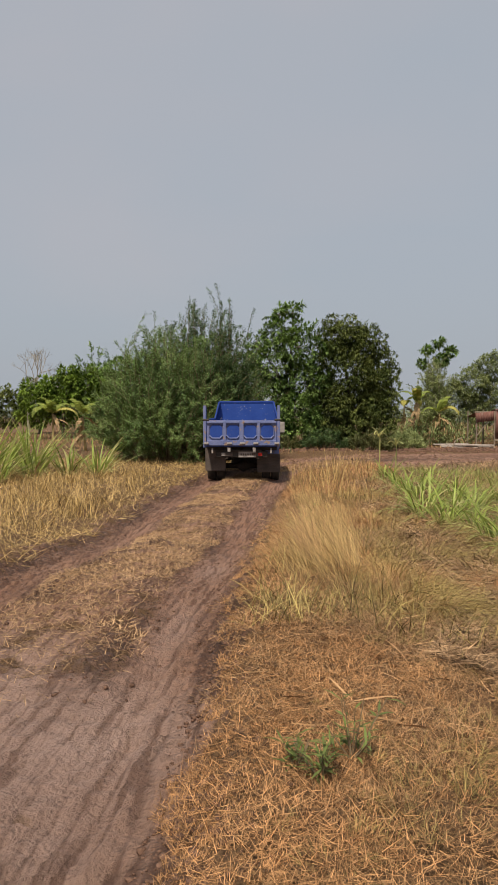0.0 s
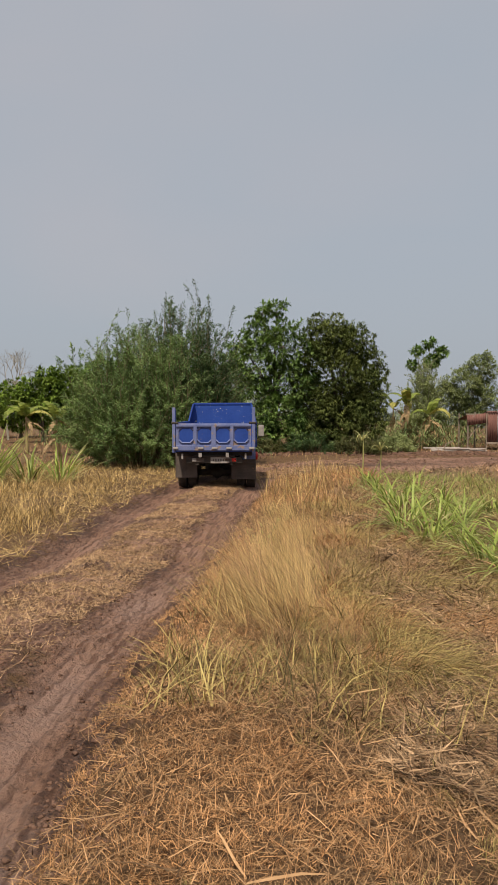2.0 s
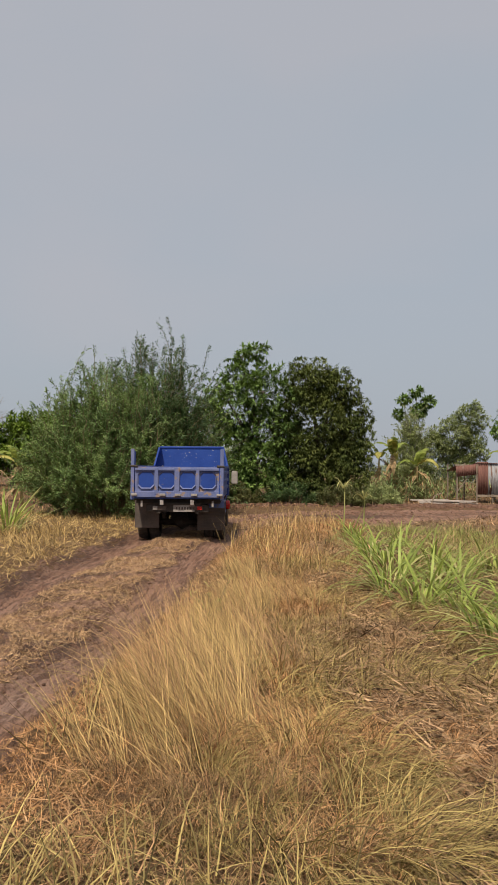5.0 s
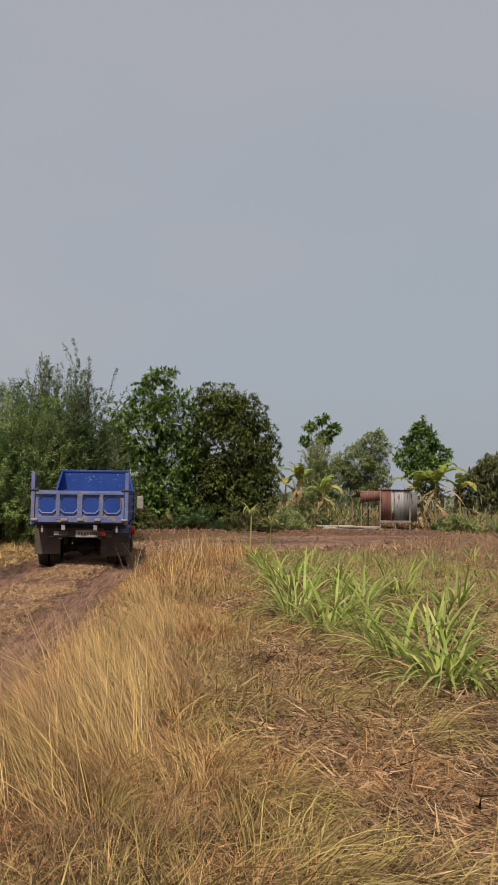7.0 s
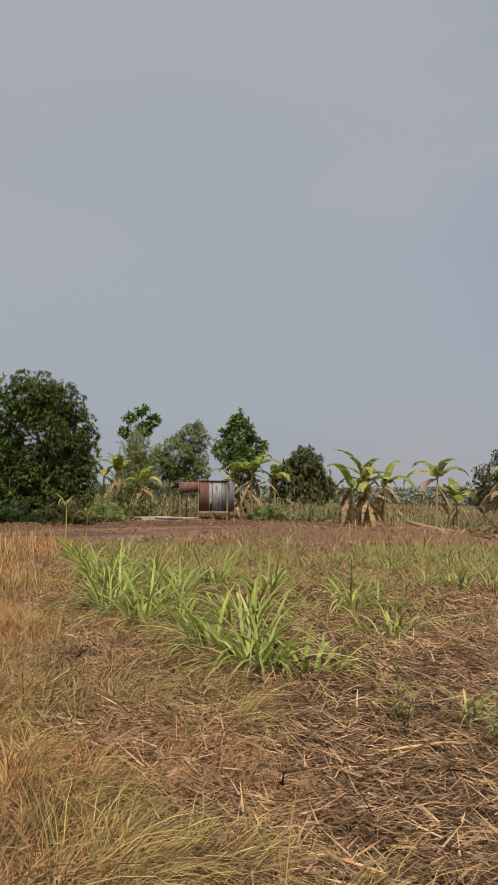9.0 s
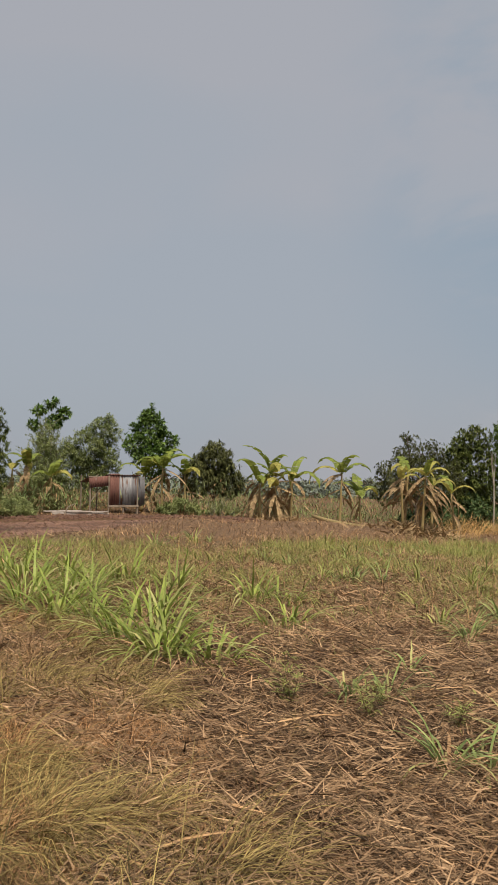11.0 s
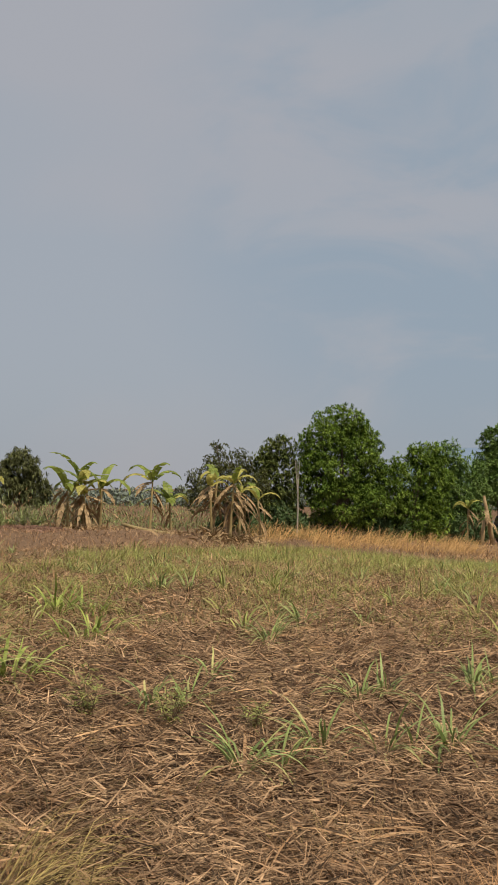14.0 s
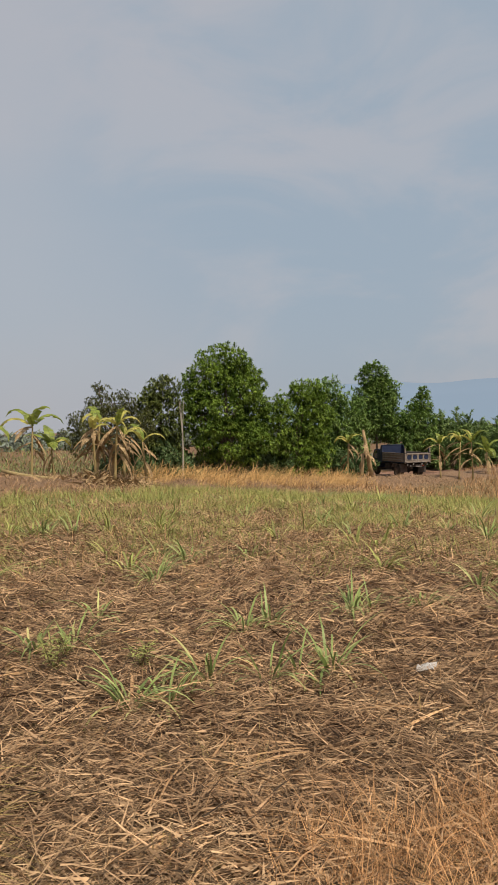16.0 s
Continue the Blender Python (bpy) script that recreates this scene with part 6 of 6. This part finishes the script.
    part("rear_plate", Buf().box((-0.08, y0 + 0.10, 0.66), (0.34, y0 + 0.12, 0.80), 0.004), WHITE_DIRTY, truck, "dirty pale plate without readable marks")
    for k in range(6):
        part("plate_mark", Buf().box((-0.03 + k * 0.055, y0 + 0.096, 0.705), (0.0 + k * 0.055, y0 + 0.10, 0.755)), FLAP, truck)
    for s in (-1, 1):
        lamp = part("tail_lamp", Buf().box((s * 0.36 - 0.14, y0 + 0.1, 0.69), (s * 0.36 + 0.14, y0 + 0.14, 0.78), 0.012), FLAP, truck, "muddy tail lamp")
        part("lens", Buf().box((s * 0.44 - 0.045, y0 + 0.09, 0.70), (s * 0.44 + 0.045, y0 + 0.10, 0.77), 0.004), LIGHT_RED if s > 0 else WHITE_DIRTY, lamp)
        part("lamp_bracket", Buf().box((s * 0.3 - 0.035, y0 - 0.03, 0.80), (s * 0.3 + 0.035, y0 + 0.01, 0.90), 0.006), WHITE_DIRTY, truck, "small pale bracket")
        part("side_bracket", Buf().box((s * 0.70 - 0.02, y0 + 0.02, 0.76), (s * 0.70 + 0.02, y0 + 0.06, 0.88), 0.006), WHITE_DIRTY, truck, "small pale bracket")
    flap = Buf()
    flap.box((-0.92, -0.66, 0.30), (-0.42, -0.64, 0.86), 0.006)
    part("mud_flap", flap, FLAP, truck, "plain grey rubber mud flap")
    right = part("mud_flap", Buf().box((0.36, -0.66, 0.26), (0.92, -0.64, 0.72), 0.006), FLAP, truck, "ribbed grey mud flap")
    for z in np.arange(0.30, 0.70, 0.065):
        part("flap_rib", Buf().box((0.37, -0.675, z), (0.91, -0.66, z + 0.018), 0.004), FLAP, right)
    # under-body boxes
    part("fuel_tank", Buf().box((0.45, 1.0, 0.42), (0.86, 1.9, 0.78), 0.05), STEEL_DIRTY, truck)
    part("tool_box", Buf().box((-0.86, 1.1, 0.46), (-0.46, 1.7, 0.80), 0.03), STEEL_DIRTY, truck)
    part("lift_ram", Buf().tube([(0, 0.9, 0.55), (0, 1.9, 0.86)], 0.07, 10), STEEL_DIRTY, truck, smooth=True)
    part("air_bottle", Buf().turned([(-0.02, 0.01), (0.0, 0.11), (0.18, 0.11), (0.2, 0.01)], (0.74, 2.62, 0.62), "x", 16), LIGHT_RED, truck, "small red tank", smooth=True)
    # added block that keeps the space under the bed dark from behind
    part("underbody_fill", Buf().box((-0.36, 0.9, 0.30), (0.36, 1.7, 0.72), 0.06), STEEL_DIRTY, truck, "black box added to fill the dark underbody")
    part("side_rail", Buf().box((0.86, 0.6, 0.55), (0.89, 1.0, 0.60), 0.005), dull, truck)
    # cab
    prof = [(2.62, 0.55), (2.62, 1.70), (2.70, 1.76), (3.30, 1.76), (3.42, 1.72), (3.78, 1.16), (3.86, 1.02), (3.88, 0.50), (3.80, 0.42), (3.52, 0.42), (3.46, 0.66), (3.36, 0.80), (3.20, 0.86), (3.02, 0.86), (2.86, 0.78), (2.78, 0.62), (2.76, 0.50)]
    bm = bmesh.new()
    front = [bm.verts.new((-0.82, y, z)) for y, z in prof]
    backv = [bm.verts.new((0.82, y, z)) for y, z in prof]
    bm.faces.new(front), bm.faces.new(backv[::-1])
    for i in range(len(prof)):
        j = (i + 1) % len(prof)
        bm.faces.new((front[i], backv[i], backv[j], front[j]))
    bmesh.ops.recalc_face_normals(bm, faces=bm.faces)
    bmesh.ops.bevel(bm, geom=[e for e in bm.edges], offset=0.022, segments=2, affect="EDGES", profile=0.6)
    cab = part("cab", Buf().bm(bm), paint, truck, "blue cab")
    part("windscreen", Buf().add([(-0.72, 3.475, 1.68), (0.72, 3.475, 1.68), (0.74, 3.775, 1.20), (-0.74, 3.775, 1.20), (-0.72, 3.46, 1.67), (0.72, 3.46, 1.67), (0.74, 3.76, 1.19), (-0.74, 3.76, 1.19)],
                                 [(0, 1, 2, 3), (4, 5, 6, 7), (0, 1, 5, 4), (1, 2, 6, 5), (2, 3, 7, 6), (3, 0, 4, 7)]), GLASS, cab, "dark windscreen")
    part("rear_window", Buf().box((-0.55, 2.605, 1.25), (0.55, 2.62, 1.62), 0.004), GLASS, cab, "dark rear window")
    for s in (-1, 1):
        door = part("door", Buf().prism([(2.86, 0.90), (2.86, 1.72), (3.28, 1.72), (3.62, 1.18), (3.62, 0.92), (3.3, 0.92)], 0, s * 0.815, s * 0.835), paint, cab)
        part("window", Buf().prism([(2.90, 1.22), (2.90, 1.67), (3.26, 1.67), (3.54, 1.22)], 0, s * 0.834, s * 0.842), GLASS, door, "dark side window")
        part("handle", Buf().box((s * 0.845 - 0.012, 2.92, 1.08), (s * 0.845 + 0.012, 3.06, 1.11), 0.006), STEEL_DIRTY, door)
        part("badge", Buf().box((s * 0.838 - 0.004, 3.0, 1.15), (s * 0.838 + 0.004, 3.22, 1.18)), WHITE_DIRTY, door, "pale worn stripe")
        arm = part("mirror", Buf().box((s * 1.02 - 0.08, 3.42, 1.12), (s * 1.02 + 0.08, 3.47, 1.44), 0.02), WHITE_DIRTY, cab, "pale door mirror")
        part("mirror_arm", Buf().tube([(s * 0.82, 3.45, 1.5), (s * 1.02, 3.46, 1.46), (s * 1.02, 3.46, 1.10), (s * 0.82, 3.45, 1.04)], 0.012, 6), STEEL_DIRTY, arm)
        part("headlamp", Buf().box((s * 0.6 - 0.14, 3.865, 0.62), (s * 0.6 + 0.14, 3.90, 0.80), 0.02), WHITE_DIRTY, cab, "pale headlamp")
    part("front_bumper", Buf().box((-0.84, 3.82, 0.36), (0.84, 3.94, 0.56), 0.03), dull, truck)
    for s in (-1, 1):
        wheel(truck, s * 0.80, 0, 0.375, 0.20, dual=True)
        wheel(truck, s * 0.76, 3.10, 0.375, 0.20)
    part("front_axle", Buf().tube([(-0.7, 3.1, 0.36), (0.7, 3.1, 0.36)], 0.05, 8), STEEL_DIRTY, truck)
    return truck


TX, TY = -1.3, 19.0
dump_truck("dump_truck", "old blue dump truck with a dusty tailgate on the mud track", pose(TX, TY, float(gz(-0.4, TY)) - 0.02, 0, 0, 4.5), PAINT, PAINT_DULL, CHIPPED)
TRUCK_WOOD = material("weathered_grey_brown_boards", (0.16, 0.125, 0.10), (0.29, 0.24, 0.20), 5, 0.8, bump=0.2)
DARK_BLUE = material("dark_blue_cab_paint", (0.010, 0.016, 0.04), (0.022, 0.03, 0.065), 3, 0.5, bump=0.05)
dump_truck("parked_truck", "dark truck with weathered brown sides parked under the trees", pose(44.6, 31.6, float(gz(44.6, 31.6)) + 0.02, 0, 0, -28), DARK_BLUE, TRUCK_WOOD, DARK_BLUE, TRUCK_WOOD, TRUCK_WOOD)


# ---- shed ----
def sheet(width, height, waves, depth=0.018, thick=0.004):
    """A corrugated sheet in the xz plane, its foot at z = 0."""
    n = waves * 6 + 1
    x = np.linspace(0, width, n)
    yy = depth * np.sin(np.linspace(0, waves * 2 * math.pi, n))
    verts = [(a, b + t, z) for t in (0, thick) for z in (0, height) for a, b in zip(x, yy)]
    f = []
    for j in range(n - 1):
        f += [(j, j + 1, n + j + 1, n + j), (2 * n + j, 3 * n + j, 3 * n + j + 1, 2 * n + j + 1), (j, 2 * n + j, 2 * n + j + 1, j + 1), (n + j, n + j + 1, 3 * n + j + 1, 3 * n + j)]
    return np.array(verts), f


def build_shed():
    x0, y0 = 8.15, 35.2
    z = float(gz(x0 + 1, y0))
    shed = thing("tin_shed", pose(x0, y0, z, 0, 0, 4) @ Matrix.Diagonal((0.72, 1, 1.02, 1)), "small shed of rusty corrugated iron sheets on posts", "shed")
    def put(v, f, mat, m, name="iron_sheet", label=""):
        m = np.array(m)
        part(name, Buf().add(v @ m[:3, :3].T + m[:3, 3], f), mat, shed, label, smooth=True)
    # front: rusty sheet, bare zinc sheet, grey sheets
    for w, x, mat, h, lab in ((0.62, 0.05, RUST, 1.35, "dark rusty sheet"), (0.78, 0.65, ZINC, 1.32, "pale worn zinc sheet"), (0.40, 1.40, GREY_IRON, 1.25, "grey weathered sheet")):
        v, f = sheet(w, h, max(3, int(w / 0.09)))
        put(v, f, mat, pose(x, 0.02 * x, 0.34 - 0.02 * x, 0, 0, 0), "iron_sheet", lab)
    v, f = sheet(1.1, 1.25, 11)
    put(v, f, GREY_IRON, pose(1.78, 0.03, 0.32, 0, 0, 42), "iron_sheet", "grey weathered sheet")
    v, f = sheet(1.1, 1.2, 11)
    put(v, f, RUST, pose(0.75, 1.9, 0.36, 0, 0, 0))
    v, f = sheet(2.1, 2.2, 20)
    put(v, f, RUST, pose(-0.1, -0.05, 1.64, -98, 0, 0), "roof_sheet", "rusty roof sheet")
    # awning to the left with a fringe of iron
    v, f = sheet(1.25, 0.42, 12)
    put(v, f, RUST, pose(-1.15, -0.06, 1.08, 0, -5, 0), "awning_sheet", "rusty fringe of corrugated iron")
    v, f = sheet(1.2, 1.7, 12)
    put(v, f, RUST, pose(-1.15, 0.05, 1.53, -97, 0, 0), "roof_sheet", "rusty roof sheet")
    for x, y, h in ((0.0, -0.04, 1.60), (1.78, -0.03, 1.55), (0.0, 1.9, 1.66), (1.8, 1.9, 1.6), (-1.1, 0.0, 1.5), (-1.1, 1.6, 1.6), (0.9, -0.04, 0.4)):
        part("post", Buf().tube([(x, y, -0.1), (x + 0.01, y, h)], [0.05, 0.042], 7), WOOD, shed, "weathered wooden post")
    part("foot_beam", Buf().box((-0.02, -0.1, 0.28), (1.85, -0.03, 0.37), 0.008), WOOD, shed)
    part("head_beam", Buf().box((-1.2, 0.03, 1.52), (1.85, 0.09, 1.58), 0.008), WOOD, shed)
    part("brace", Buf().tube([(-1.05, 0.05, 0.5), (-0.3, 0.05, 1.2)], 0.025, 6), WOOD, shed)


build_shed()


def plank_pile():
    rng = np.random.default_rng(501)
    for k in range(9):
        x, y = 6.6 + rng.uniform(-0.5, 0.5), 34.4 + rng.uniform(-0.3, 0.5)
        layer = k // 3
        L = rng.uniform(1.3, 2.0)
        plank = part("plank", Buf().box((-L / 2, -0.09, 0), (L / 2, 0.09, 0.05), 0.006), PLANK)
        plank.matrix_basis = pose(x, y, float(gz(6.3, 33.5)) + 0.055 * layer + 0.0, 0, rng.normal(0, 0.8), rng.normal(3, 5))
        tagged(plank, "weathered grey plank in a loose pile on the ground", "plank", "loose planks")
    b = part("leaning_pole", Buf().tube([(6.15, 34.0, 0.0), (6.3, 34.2, 0.3), (6.6, 34.3, 0.42)], 0.025, 6), WOOD)
    tagged(b, "thin pole leaning on the plank pile", "pole")


plank_pile()


def extras():
    rng = np.random.default_rng(502)
    # felled banana stem on the bank
    pts = limb_points(rng, (15.5, 30.4, float(gz(15.5, 30.4)) + 0.42), (16.6, 26.9, float(gz(16.6, 26.9)) + 0.10), 8, -0.02, 0.02)
    log = part("felled_banana_stem", Buf().tube(pts, np.linspace(0.07, 0.11, 8), 9), STEM, smooth=True)
    tagged(log, "felled yellowish banana stem lying on the bank", "stem")
    log = part("felled_banana_stem", Buf().tube(limb_points(rng, (16.4, 27.0, float(gz(16.4, 27.0)) + 0.08), (18.4, 27.2, float(gz(18.4, 27.2)) + 0.08), 7, 0, 0.03), np.linspace(0.08, 0.06, 7), 8), DEAD_LEAF, smooth=True)
    tagged(log, "brown felled banana stem lying on the bank", "stem")
    # leafless sapling
    x, y = 21.0, 26.1
    sap = thing("bare_sapling", pose(x, y, float(gz(x, y)) - 0.02), "thin leafless pale sapling with a fork", "sapling")
    b = Buf().tube(limb_points(rng, (0, 0, 0), (0.02, 0, 2.1), 6), np.linspace(0.035, 0.026, 6), 6)
    for dx in (-0.22, 0.05, 0.2):
        b.tube(limb_points(rng, (0.02, 0, 1.9), (dx, rng.normal(0, 0.1), 3.2), 5), np.linspace(0.022, 0.008, 5), 5)
    part("trunk", b, PALE_BARK, sap)
    # dead broken banana stem
    x, y = 35.9, 28.4
    st = thing("broken_stem", pose(x, y, float(gz(x, y)) - 0.02), "leaning broken dead banana stem with hanging sheaths", "stem")
    part("stem", Buf().tube([(0.5, 0, 0), (0.3, 0, 0.9), (0.05, 0, 1.8), (-0.25, 0, 2.8)], [0.13, 0.12, 0.1, 0.07], 8), DEAD_LEAF, st, smooth=True)
    for k in range(7):
        rib, v, q = banana_leaf(rng, rng.uniform(0, 6.28), 1.0, -0.4, 1.1, 0.22, 0.5)
        part("dead_leaf", Buf().quads(v + (0.15 - 0.03 * k, 0, 1.2 + 0.15 * k), q), DEAD_LEAF, st)
    part("stem", Buf().tube([(-0.5, 0, 0), (-0.35, 0, 0.8), (-0.3, 0, 1.5)], [0.11, 0.1, 0.08], 8), DEAD_LEAF, st, smooth=True)
    # white scrap in the field
    x, y = 5.5, 4.75
    v = [(u * 0.075, w * 0.05, 0.03 + 0.02 * math.sin(3 * u + 2 * w)) for w in (-1, 0, 1) for u in (-1, -0.3, 0.4, 1)]
    f = [(r * 4 + c, r * 4 + c + 1, r * 4 + c + 5, r * 4 + c + 4) for r in range(2) for c in range(3)]
    s = part("plastic_scrap", (np.array(v), f), LITTER)
    s.matrix_basis = pose(x, y, float(gz(x, y)) + 0.045, 0, 0, 20)
    tagged(s, "crumpled white plastic scrap in the cane trash", "litter")
    # one stout dry cane stalk on the ground
    x, y = 3.45, 4.0
    st = part("cane_stalk", Buf().tube(limb_points(rng, (x - 0.25, y - 0.4, float(gz(x - 0.25, y - 0.4)) + 0.05), (x + 0.05, y + 0.25, float(gz(x, y)) + 0.06), 6, 0, 0.02), 0.009, 7), STRAW)
    tagged(st, "pale dry cane stalk lying in the trash", "stalk")


extras()
